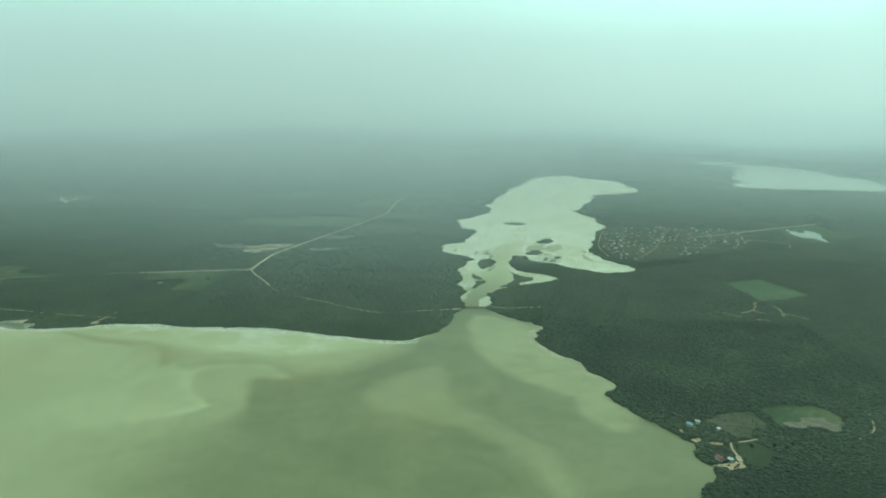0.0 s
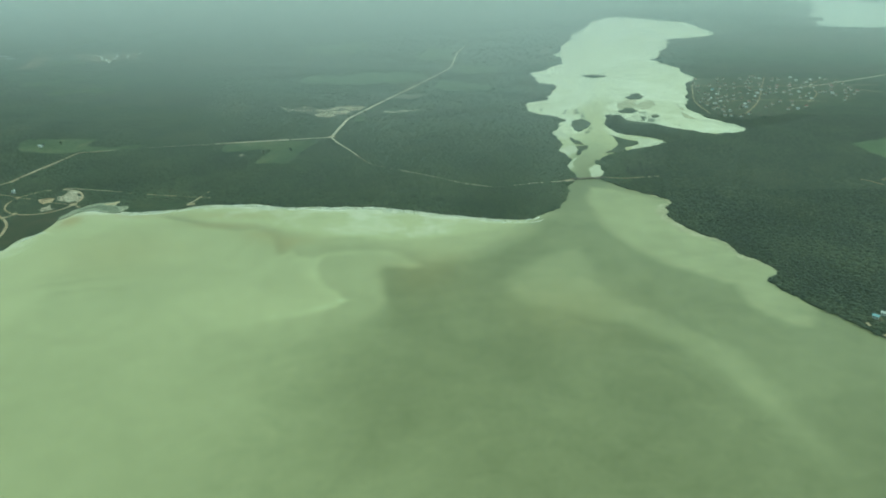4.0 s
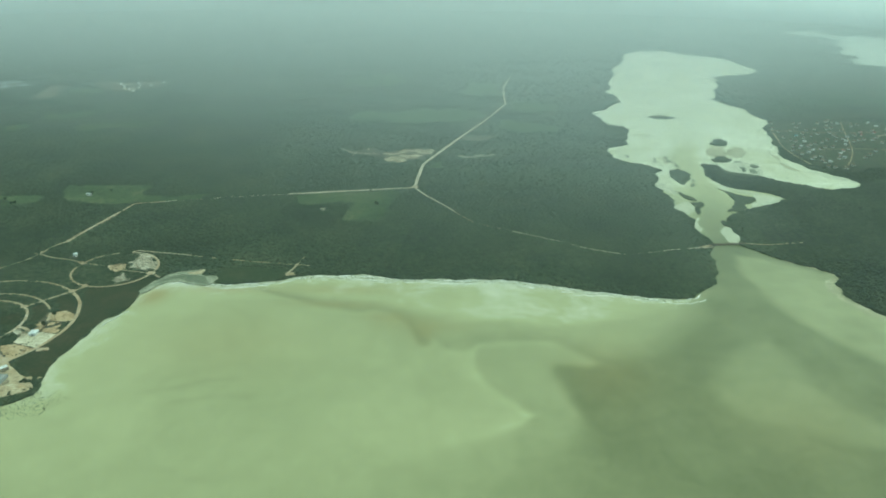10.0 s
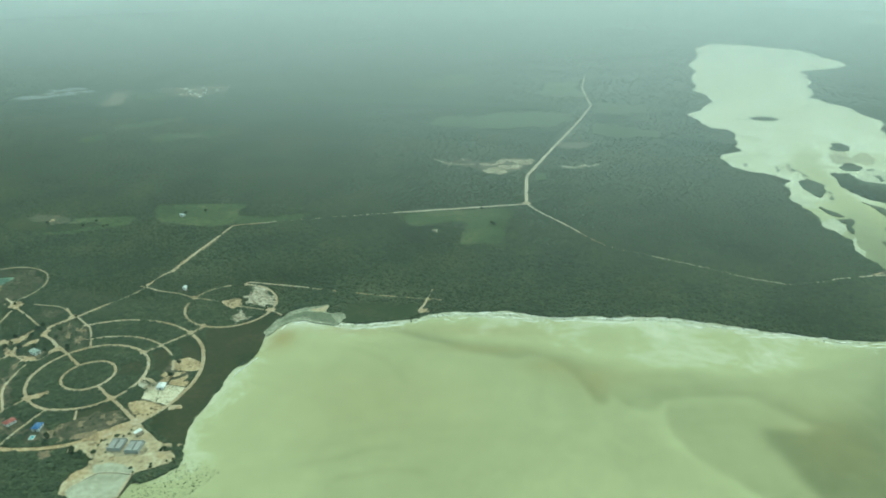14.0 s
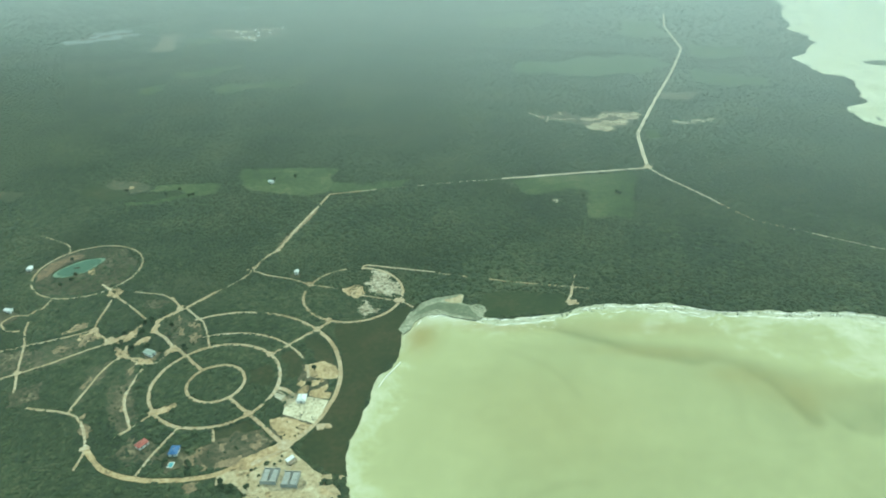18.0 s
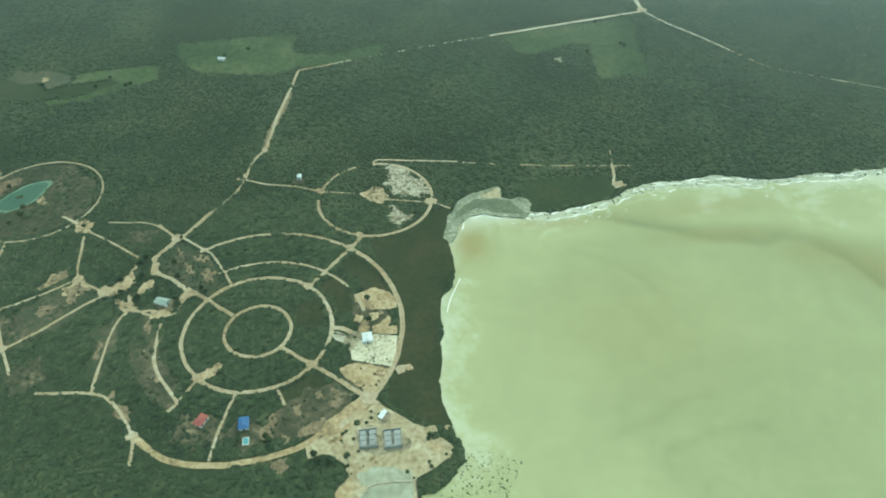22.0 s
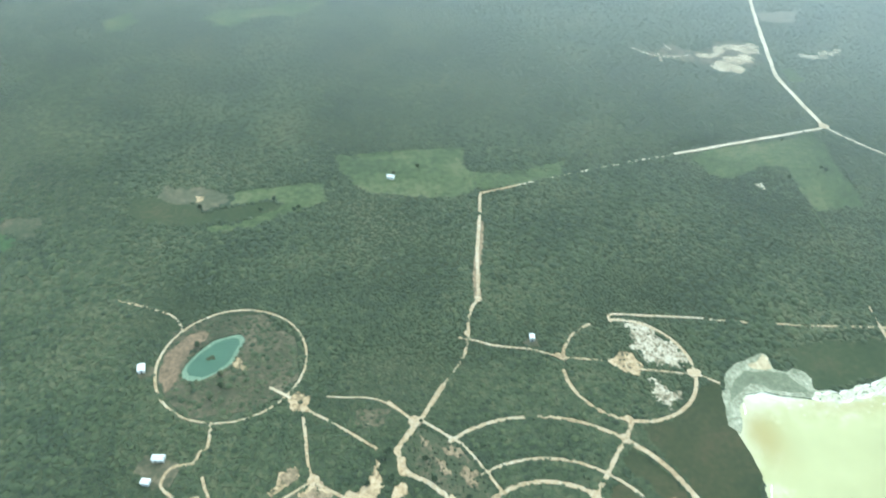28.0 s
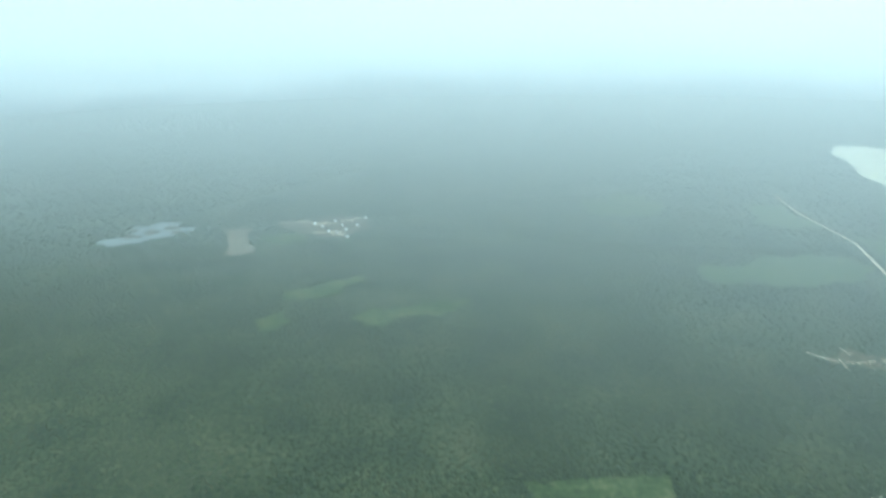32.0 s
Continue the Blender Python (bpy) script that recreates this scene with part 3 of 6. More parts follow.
    def blot(cx, cy, rx, ry):
        return np.exp(-((wx - cx) / rx) ** 2 - ((wy - cy) / ry) ** 2)
    peat = 0.22 * blot(-30, 430, 80, 60) + 0.34 * blot(62, 512, 55, 9) + 0.35 * blot(120, 488, 26, 11) + 0.25 * blot(160, 452, 12, 20) + 0.75 * blot(-136, 520, 14, 22) + 0.45 * blot(-70, 538, 40, 8) + 0.35 * blot(60, 545, 70, 12) + 0.3 * blot(160, 470, 45, 16) + 0.25 * blot(330, 400, 40, 60) + 0.2 * blot(470, 330, 60, 60)
    at = ob.data.attributes.new("peat", "FLOAT", "POINT")
    at.data.foreach_set("value", np.clip(peat, 0, 1).ravel().astype(np.float32))
    return tagged(ob, "shallow silty green bay and lagoon with pale swirls of silt", "water", kind="structure")


build_bay()


def still_water(pts, mat, label):
    c = np.mean(pts, axis=0)
    tagged(sheet("water", [tuple(c + (np.array(p) - c) * 1.01) for p in pts], -0.5, mat, 0.3), label, "water", kind="structure")


still_water(shore_lake, M_LAKE, "pale distant lake among dark woods")
still_water(shore_far, M_LAKE, "thin pale lake near the hazy horizon")
still_water(shore_pond, M_POND, "small turquoise pond inside a ring road")
pond_mid = np.mean(shore_pond, axis=0)
pond_deep = roughen([tuple(pond_mid + (np.array(p) - pond_mid) * (0.82 + 0.05 * math.sin(k * 0.7))) for k, p in enumerate(shore_pond[::4])], 0.1, 2.0)
tagged(sheet("shallows", [tuple(pond_mid + (np.array(p) - pond_mid) * 1.005) for p in shore_pond], -0.47, M_PONDRIM, 0.02, hole=pond_deep), "paler turquoise shallows round the rim of the pond", "shallows", kind="structure")
still_water(shore_far_pond, M_FLOOD, "pale flooded clearing far off in the woods")
for cx, cy, rx, ry in ((-1090, 1660, 22, 12), (-1062, 1690, 16, 20), (-1030, 1720, 20, 14), (-1010, 1690, 12, 9), (-1105, 1700, 12, 16)):
    tagged(sheet("island", roughen([(cx + rx * math.cos(k * 0.785), cy + ry * math.sin(k * 0.785)) for k in range(8)], 0.3, 5.0), 0.2, M_SCRUB, 0.9), "scrubby hummock in a flooded clearing", "island", kind="structure")
still_water(shore_pale, M_SHALLOW, "pale pond beside a cleared field")

# ---------------------------------------------------------------- fields, clearings, roads
FIELD_EAST = (839, 364)
PASTURES = [
    [(-424, 881), (-360, 886), (-289, 886), (-290, 845), (-284, 815), (-292, 803), (-332, 798), (-389, 810), (-404, 826), (-418, 850)],
    [(-290, 845), (-250, 838), (-189, 855), (-195, 829), (-254, 813), (-282, 810)],
    [(-800, 781), (-762, 789), (-721, 793), (-706, 794), (-713, 779), (-688, 763), (-687, 743), (-725, 746), (-790, 749)],
    [(-58, 856), (20, 876), (101, 896), (92, 840), (76, 756), (26, 753), (30, 800), (33, 828), (15, 831), (-33, 812), (-50, 822)],
    [(-34, 1457), (88, 1503), (236, 1484), (248, 1430), (169, 1360), (-55, 1376)],
    [(304, 1595), (429, 1568), (408, 1498), (294, 1500)],
    [(269, 1394), (408, 1337), (386, 1284), (257, 1319)],
    [(200, 1850), (300, 1860), (294, 1667), (167, 1709)],
    [(-131, 1920), (-65, 1990), (20, 1962), (33, 1850), (-16, 1773), (-137, 1785)],
    [(985, 883), (1064, 923), (1105, 816), (1004, 774)],
    [(783, 280), (803, 288), (816, 267), (802, 242), (780, 238), (779, 254)],
    [(-516, 819), (-449, 832), (-430, 830), (-427, 800), (-441, 792), (-468, 780), (-487, 764), (-523, 758), (-533, 766), (-493, 777), (-471, 790), (-467, 799), (-483, 806), (-516, 796)],
    [(839, 364), (864, 373), (899, 373), (916, 357), (911, 327), (894, 315), (884, 325), (863, 326), (843, 320), (841, 339), (839, 351)],
    [(137, 1050), (161, 1055), (154, 1016), (132, 1020)],
    [(-755, 1244), (-717, 1282), (-701, 1240), (-738, 1205)],
    [(-737, 1339), (-612, 1435), (-608, 1398), (-723, 1315)],
    [(-619, 1256), (-586, 1288), (-520, 1304), (-440, 1308), (-470, 1269), (-551, 1249), (-596, 1224)],
    [(-843, 1651), (-750, 1682), (-739, 1619), (-824, 1614)],
    [(1327, 1450), (1459, 1537), (1479, 1422), (1459, 1349), (1366, 1251), (1318, 1308), (1310, 1375)],
]
for q in PASTURES:
    patch("field", q, {(985, 883): M_CROP, (783, 280): M_MEADOW, FIELD_EAST: M_FIELD, (-34, 1457): M_CROP, (200, 1850): M_CROP, (-800, 781): M_LUSH}.get(q[0], M_FIELD), hole=shore_pale if q[0] == (1327, 1450) else None, clear=-1.2, amp=0.24 if min(p[1] for p in q) > 1000 else 0.07, least=4.0, label="light green pasture cut square into the forest", category="field")
for q in ([(-583, 835), (-537, 828), (-516, 819), (-519, 799), (-534, 790), (-545, 803), (-584, 817)], [(-924, 1702), (-867, 1717), (-822, 1539), (-878, 1537)], [(193, 1241), (267, 1250), (234, 1201), (187, 1212)]):
    patch("field", q, M_DRY if q[0][0] == -583 else M_STUBBLE, clear=-1.5, amp=0.14, least=4.0, label="dry yellowish field cut into the forest", category="field")
patch("field", [(-608, 816), (-585, 817), (-545, 803), (-534, 789), (-516, 796), (-483, 805), (-467, 797), (-471, 787), (-493, 777), (-542, 770), (-586, 776), (-604, 792)], M_MEADOW, 0.11, 0.1, 4.0, "dull green rough grazing between fields", clear=-1.2, category="field")
patch("field", [(-706, 794), (-679, 794), (-673, 762), (-688, 763), (-713, 779)], M_REGROWTH, 0.11, 0.12, 4.0, "weedy end of a green field", clear=-1.2, category="field")
patch("clearing", [(-549, 815), (-540, 815), (-541, 808), (-547, 806)], M_SAND, 0.2, 0.25, 1.5, "bare sandy spot in a dry field", clear=0, category="clearing")
for q in ([(-27, 1134), (-6, 1112), (26, 1138), (57, 1112), (127, 1147), (137, 1101), (92, 1052), (43, 1062), (15, 1090), (-23, 1090)], [(541, 1850), (586, 1868), (564, 1785), (517, 1756)],
          [(-823, 1754), (-717, 1789), (-636, 1788), (-664, 1638), (-741, 1662)]):
    patch("clearing", q, M_SCRUB, amp=0.2, clear=-5, label="patchy pale sandy clearing with scrub", category="clearing")

patch("field", [(848, 332), (872, 343), (896, 346), (904, 331), (901, 317), (886, 319), (873, 326), (851, 322)], M_STUBBLE, 0.14, 0.25, 4.0, "bare sandy strip in a field near the shore", clear=0.5, category="field")
patch("clearing", [(770, 332), (793, 346), (826, 356), (829, 334), (825, 316), (809, 309), (802, 296), (786, 302), (779, 323)], M_REGROWTH, 0.12, 0.2, 4.0, "brown cleared block behind the shore houses", clear=0.0, category="clearing")
for q, w in (([(920, 706), (930, 698), (940, 684)], 8), ([(994, 768), (984, 742), (974, 722), (984, 706)], 6), ([(949, 704), (962, 714), (973, 722)], 5), ([(960, 676), (978, 671)], 6), ([(1014, 750), (1017, 726), (1006, 692)], 7), ([(1014, 704), (1028, 698), (1040, 682)], 5)):
    road(q, w * 0.8, "bare pale sand of a forest clearing", name="clearing", mat=M_RUST, ragged=1.6, clear=0.0, wild=0.15)
for q in ([(189, 1098), (221, 1106), (270, 1100), (237, 1091), (207, 1080), (186, 1084)], [(-12, 800), (3, 804), (0, 796), (-13, 793)], [(-820, 1748), (-760, 1766), (-690, 1760), (-650, 1780), (-655, 1768), (-700, 1748), (-760, 1752)],
          [(-740, 1680), (-700, 1690), (-668, 1668), (-672, 1656), (-705, 1676)]):
    patch("clearing", q, M_WHITE, 0.2, 0.35, 2.0, clear=-2, label="streaks of bare white sand in a clearing", category="clearing")
for q in ([(-34, 1128), (-18, 1110), (-8, 1098), (12, 1096), (38, 1099)], [(-3, 1108), (-7, 1080)], [(14, 1136), (18, 1118)], [(-928, 1715), (-906, 1728)]):
    road(q, 4.0, "thin streak of bare white sand in a clearing", z=0.2, name="clearing", mat=M_WHITE, ragged=1.6, wild=0.35)
for q in ([(46, 1103), (82, 1130), (104, 1122), (86, 1106), (70, 1092), (50, 1092)], [(96, 1126), (134, 1137), (137, 1106), (122, 1100), (110, 1110)], [(78, 1090), (104, 1098), (120, 1090), (98, 1070), (84, 1074)], [(52, 1064), (62, 1080), (92, 1062), (98, 1055), (64, 1048)]):
    patch("clearing", q, M_GREYSAND, 0.2, 0.35, 2.0, clear=-1.5, label="blotch of bare pale sand in a clearing", category="clearing")
road([(-289, 760), (-295, 722), (-302, 690), (-305, 657)], 7.0, "bare rusty shoulders of a dirt road", z=0.2, mat=M_RUST, ragged=0.5, clear=-0.3)

road([(326, 1945), (304, 1815), (299, 1780), (295, 1580), (292, 1558), (240, 1385), (176, 1195), (128, 1046), (124, 1028), (119, 930), (120, 908)], 5.6, "wide pale dirt road running inland", mat=M_PALEROAD, ragged=0.2)
SHORE_TRACK = [(120, 903), (136, 872), (166, 828), (183, 799), (211, 758), (241, 740), (272, 723), (312, 702), (354, 676), (378, 666), (405, 660), (458, 677), (517, 690)]
road(SHORE_TRACK[:4], 3.4, clear=0.0, ragged=0.4, mat=M_PALEROAD)
road(SHORE_TRACK[3:6], 2.4, clear=-0.4, ragged=0.6, wild=0.75)
road(SHORE_TRACK[5:], 2.2, clear=-0.3, ragged=0.6, wild=0.55, mat=M_PALEROAD)
road([(120, 907), (108, 902), (60, 891), (3, 878), (-70, 861)], 4.4, clear=0.8, mat=M_PALEROAD)
road([(-70, 861), (-136, 845), (-170, 836), (-244, 815)], 2.8, clear=-0.5, ragged=0.6, wild=0.62, mat=M_PALEROAD)
road([(-244, 815), (-270, 807), (-280, 804), (-284, 799), (-290, 760), (-297, 722), (-304, 664)], 3.2, clear=0.6, wild=0.08)
road([(-305, 660), (-314, 642), (-318, 618)], 3.2, clear=0.2, ragged=0.7, wild=0.3)
road([(-318, 618), (-323, 602), (-340, 577)], 2.4, clear=-0.4, ragged=0.7, wild=0.65)
road([(-340, 577), (-359, 548), (-375, 527)], 3.6, clear=0.0, ragged=0.4)

C0 = (-289.5, 447.8)


def ring(c, r, a0, a1, width, label="curved pale sandy road of a concentric housing plan", mat=None, **k):
    n = max(6, int(abs(a1 - a0) / 6))
    pts = [(c[0] + r * math.cos(radians(a0 + (a1 - a0) * i / n)), c[1] + r * math.sin(radians(a0 + (a1 - a0) * i / n))) for i in range(n + 1)]
    return road(pts, width, label, mat=mat, **k)


ring(C0, 22.3, -222, 138, 3.0, ragged=0.25, clear=0.0)
ring(C0, 50.1, -222, -10, 3.2, ragged=0.3, clear=0.0, wild=0.13)
ring(C0, 50.1, -10, 138, 3.4, ragged=0.3, clear=0.0, wild=0.1)
ring((-289, 440), 74, 15, 118, 2.5, ragged=0.35, clear=0.0, wild=0.3)
ring(C0, 98, -55, 50, 4.0, ragged=0.2, clear=0.3)
ring(C0, 98, 50, 122, 3.0, ragged=0.3, clear=0.0, wild=0.25)
ring((-487.3, 608.7), 52.0, -30, 225, 2.1, ragged=0.3, clear=0.0, wild=0.15)
ring((-487.3, 608.7), 52.0, 225, 330, 1.8, ragged=0.4, clear=-0.2, wild=0.5)
ring((-207, 582.5), 46.9, -180, 92, 3.0, ragged=0.3, clear=0.0)
ring((-207, 582.5), 46.9, 110, 180, 2.8, ragged=0.3, clear=0.0, wild=0.3)
LANES = [
    [(-218, 538), (-227, 524), (-257, 486)], [(-273, 432), (-252, 416), (-215, 386)], [(-308, 463), (-328, 480), (-335, 485), (-345, 492), (-358, 504), (-366, 509), (-372, 517), (-374, 529)],
    [(-359, 550), (-340, 534), (-332, 527), (-321, 509), (-313, 493)], [(-374, 529), (-367, 540), (-359, 550)], [(-397, 495), (-404, 490), (-415, 483), (-438, 462), (-457, 448), (-467, 441), (-520, 405)],
    [(-431, 562), (-411, 548), (-387, 529)], [(-435, 563), (-433, 545), (-426, 512), (-404, 495)], [(-426, 510), (-449, 496), (-474, 484), (-491, 475), (-540, 455)], [(-493, 518), (-486, 502), (-475, 484), (-457, 448), (-445, 426)],
    [(-382, 479), (-388, 460), (-389, 438), (-389, 411), (-387, 405)], [(-424, 410), (-388, 406), (-371, 395), (-356, 373), (-353, 353)],
    [(-357, 461), (-355, 431), (-348, 415), (-333, 394)], [(-324, 411), (-333, 394), (-341, 385)], [(-343, 492), (-345, 480), (-351, 468), (-368, 470), (-382, 479), (-395, 490)],
    [(-379, 566), (-362, 548)], [(-298, 398), (-305, 372), (-308, 352)], [(-272, 398), (-267, 386)], [(-494, 558), (-493, 539), (-497, 536), (-500, 528), (-510, 527), (-515, 523), (-516, 513), (-504, 504), (-492, 504)], [(-385, 490), (-381, 477), (-387, 466)], [(-383, 477), (-373, 473), (-365, 474)], [(-345, 492), (-347, 481)], [(-459, 584), (-444, 574)],
    [(-325, 620), (-310, 615), (-298, 610), (-272, 604), (-253, 596), (-224, 590)], [(-200, 580), (-162, 572), (-147, 563)], [(-207, 627), (-205, 635), (-177, 632), (-134, 626)],
    [(-130, 624), (-61, 613), (1, 606), (15, 605)], [(-584, 679), (-541, 660), (-527, 642)],
]
OVERGROWN = {2: 0.0, 3: 0.0, 4: 0.0, 5: 0.2, 8: 0.2, 10: 0.4, 12: 0.3, 13: 0.3, 15: 0.4, 23: 0.2, 24: 0.2, 26: 0.55, 27: 0.65}
for k, q in enumerate(LANES):
    road(q, 3.4 if k < 3 else 2.3, "narrow pale sandy lane between blocks of forest", ragged=0.45, clear=0.0 if k < 3 else -0.2, wild=OVERGROWN.get(k, 0.12))
road([(-356, 373), (-332, 355), (-308, 349), (-282, 350), (-256, 356), (-234, 372), (-215, 385)], 4.4, "wide ochre dirt road along the housing plan", mat=M_OCHRE)

road([(-420, 573), (-405, 571), (-393, 570), (-381, 565), (-360, 547)], 1.3, "faint sandy lane into the forest", ragged=0.6)
for q in ([(-401, 500), (-394, 505), (-389, 515), (-388, 522), (-385, 518), (-384, 509), (-386, 498), (-392, 493), (-399, 490)], [(-383, 487), (-379, 496), (-372, 505), (-369, 498), (-375, 492)], [(-377, 528), (-374, 531), (-370, 522), (-370, 514), (-363, 509), (-369, 506), (-375, 517)],
          [(-446, 573), (-439, 579), (-430, 575), (-433, 567), (-428, 561), (-438, 562), (-444, 565)], [(-434, 503), (-427, 508), (-418, 506), (-414, 499), (-422, 493), (-432, 494)], [(-453, 504), (-447, 517), (-436, 521), (-434, 514), (-443, 507), (-449, 501)],
          [(-484, 614), (-475, 601), (-478, 600), (-487, 608)], [(-394, 488), (-385, 484), (-375, 477), (-378, 473), (-388, 477)], [(-349, 493), (-343, 494), (-335, 487), (-343, 482)]):
    patch("clearing", q, M_SAND, 0.24, 0.18, 2.0, "trodden patch of bare ochre sand", clear=-0.3, category="clearing")

road([(0, 608), (-3, 592), (-6, 580), (4, 579)], 2.8, "sandy track down to the shore", ragged=0.3, clear=0.0)
road([(4, 630), (0, 608)], 1.8, "overgrown stub of a sandy track", ragged=0.6, clear=-0.2, wild=0.3)
road([(4, 630), (8, 652), (17, 700), (25, 758)], 1.4, "overgrown grassy track through the forest", mat=M_FIELD, ragged=0.6, clear=-0.4, wild=0.3)

SAND_POINT = [(-244, 361), (-239, 366), (-227, 377), (-217, 385), (-210, 384), (-203, 377), (-195, 371), (-188, 365), (-182, 362), (-176, 363), (-174, 355), (-166, 347), (-169, 341), (-177, 336), (-185, 332), (-189, 330), (-190, 325), (-189, 306), (-200, 299), (-232, 305), (-236, 318), (-233, 328), (-227, 335), (-230, 343), (-236, 348), (-244, 350), (-251, 348), (-253, 356)]
patch("clearing", SAND_POINT, M_POINT, 0.2, 0.08, 3, "bare ochre sand of a building site on the point", clear=0.5, category="clearing")
patch("clearing", [(-224, 362), (-219, 368), (-210, 365), (-198, 362), (-191, 355), (-193, 348), (-205, 347), (-219, 351)], M_GREYSAND, 0.22, 0.2, 2, "grey trodden sand round unfinished buildings", category="clearing")
patch("clearing", [(-223, 336), (-215, 339), (-202, 338), (-192, 335), (-191, 330), (-203, 329), (-215, 329), (-220, 328)], M_SILT, 0.24, 0.12, 2, "pale silt spilled above a settling basin", category="clearing")
patch("clearing", [(-228, 314), (-222, 320), (-215, 327), (-203, 328), (-191, 327), (-190, 306), (-206, 299), (-222, 301), (-229, 308)], M_SILT, 0.26, 0.05, 3, "smooth pale silt filling a settling basin on the point", category="clearing")
for q in ([(-216, 345), (-212, 346), (-211, 341), (-215, 342)], [(-240, 357), (-232, 364), (-226, 370), (-229, 366), (-236, 357)], [(-182, 352), (-175, 350), (-171, 346), (-180, 347)], [(-233, 328), (-229, 332), (-224, 330), (-230, 320), (-234, 319)]):
    patch("clearing", q, M_OCHRE, 0.23, 0.25, 1.5, "ruddier patch of sand on a building site", category="clearing")
road([(-223, 319), (-219, 324), (-215, 328), (-203, 329), (-191, 328)], 1.1, "low berm of pale sand round a settling basin", z=0.75, name="berm", mat=M_FLAT, ragged=0.3)
road([(-189.6, 328), (-189.2, 320), (-188.8, 306)], 0.7, "dark low wall of boards along the water", z=0.6, name="boards", mat=M_TRUNK, ragged=0.05)
patch("clearing", [(-228, 476), (-212, 470), (-199, 452), (-194, 420), (-204, 398), (-214, 388), (-232, 402), (-226, 418), (-222, 440), (-226, 458)], M_THINSCRUB, 0.14, 0.12, 3, "scrubby plots beside the ring road", category="clearing")
for q in ([(-225, 475), (-218, 477), (-210, 481), (-204, 478), (-196, 470), (-195, 460), (-204, 459), (-212, 459), (-219, 463), (-224, 468)], [(-214, 456), (-207, 457), (-208, 451), (-213, 449)], [(-212, 439), (-212, 444), (-206, 447), (-201, 453), (-199, 447), (-201, 443), (-195, 443), (-196, 436), (-205, 437)], [(-224, 439), (-221, 444), (-216, 452), (-214, 450), (-214, 443), (-217, 437)], [(-225, 450), (-223, 456), (-218, 454), (-220, 448)],
          [(-234, 411), (-226, 414), (-217, 413), (-202, 408), (-202, 402), (-209, 394), (-214, 390), (-220, 394), (-227, 401)]):
    patch("clearing", q, M_OCHRE, 0.2, 0.14, 2, "bare ochre sand on a plot beside the ring road", clear=0.2, category="clearing")
for q in ([(-241, 400), (-236, 396), (-235, 392), (-239, 394)], [(-249, 393), (-245, 395), (-244, 390), (-248, 389)], [(-244, 390), (-239, 386), (-236, 392), (-233, 390), (-231, 385), (-234, 381), (-239, 383)], [(-262, 384), (-257, 386), (-257, 377), (-261, 379)], [(-255, 369), (-243, 376), (-242, 370), (-252, 363), (-258, 361)], [(-268, 366), (-262, 363), (-262, 357), (-267, 360)]):
    patch("clearing", q, M_RUST, 0.22, 0.25, 1.5, "rusty bare earth between bushes", clear=-0.5, category="clearing")
for q in ([(-360, 537), (-353, 532), (-356, 528), (-359, 531)], [(-345, 527), (-340, 528), (-331, 522), (-336, 518), (-339, 521), (-343, 521)], [(-334, 512), (-326, 509), (-329, 503), (-327, 497), (-332, 499)], [(-352, 520), (-345, 517), (-342, 507), (-349, 510)], [(-447, 513), (-440, 522), (-434, 518), (-441, 507)], [(-432, 500), (-423, 506), (-415, 501), (-419, 494), (-424, 494), (-420, 487), (-428, 488)], [(-427, 512), (-420, 509), (-417, 504), (-425, 507)]):
    patch("clearing", q, M_RUST, 0.22, 0.3, 1.5, "rusty bare earth streaked through a scrub block", clear=-0.5, category="clearing")
patch("clearing", [(-280, 371), (-276, 377), (-274, 381), (-267, 381), (-271, 377), (-274, 370), (-272, 364), (-281, 365)], M_RUST, 0.23, 0.25, 1.5, "rusty sandy drive across a plot", clear=0.0, category="clearing")
patch("clearing", [(-240, 440), (-225, 439), (-226, 428), (-221, 426), (-222, 419), (-227, 423), (-227, 431), (-238, 436)], M_FLAT, 0.23, 0.12, 1.5, "pale sandy drive across a plot", clear=0.2, category="clearing")
patch("clearing", [(-226, 430), (-211, 437), (-195, 434), (-197, 420), (-200, 409), (-226, 417)], M_MARL, 0.3, 0.03, 2, "plot spread with white marl", category="clearing")
patch("clearing", [(-220, 590), (-209, 598), (-200, 595), (-196, 583), (-202, 574), (-210, 578)], M_SAND, 0.24, 0.12, 2.0, "bare ochre sand at the middle of a loop road", category="clearing")
for q in ([(-199, 627), (-185, 627), (-176, 619), (-173, 607), (-164, 600), (-162, 583), (-171, 579), (-185, 581), (-194, 587), (-202, 600)], [(-196, 575), (-188, 568), (-177, 559), (-180, 551), (-188, 543), (-194, 549), (-198, 560)]):
    patch("clearing", q, M_WHITE, 0.2, 0.22, 1.5, "white marl diggings inside a loop road", clear=-1.2, category="clearing")
ring((-204, 583), 4.4, 0, 330, 1.6, "small curved ridge of pale spoil")
SCRUB_BLOCK = [(-358, 543), (-343, 532), (-333, 523), (-326, 510), (-318, 494), (-321, 488), (-327, 483), (-335, 487), (-345, 495), (-364, 510), (-369, 522), (-369, 529), (-363, 537)]
patch("clearing", SCRUB_BLOCK, M_REGROWTH, 0.16, 0.06, 4, "half-cleared block of green and brown regrowth", category="clearing")
patch("clearing", [(-445, 500), (-420, 507), (-406, 492), (-432, 472), (-448, 482)], M_REGROWTH, 0.16, 0.15, 4, "half-cleared scrub block", category="clearing")
patch("clearing", [(-372, 455), (-352, 430), (-345, 398), (-338, 388), (-352, 400), (-368, 425)], M_REGROWTH, 0.16, 0.15, 4, "half-cleared scrub block", category="clearing")
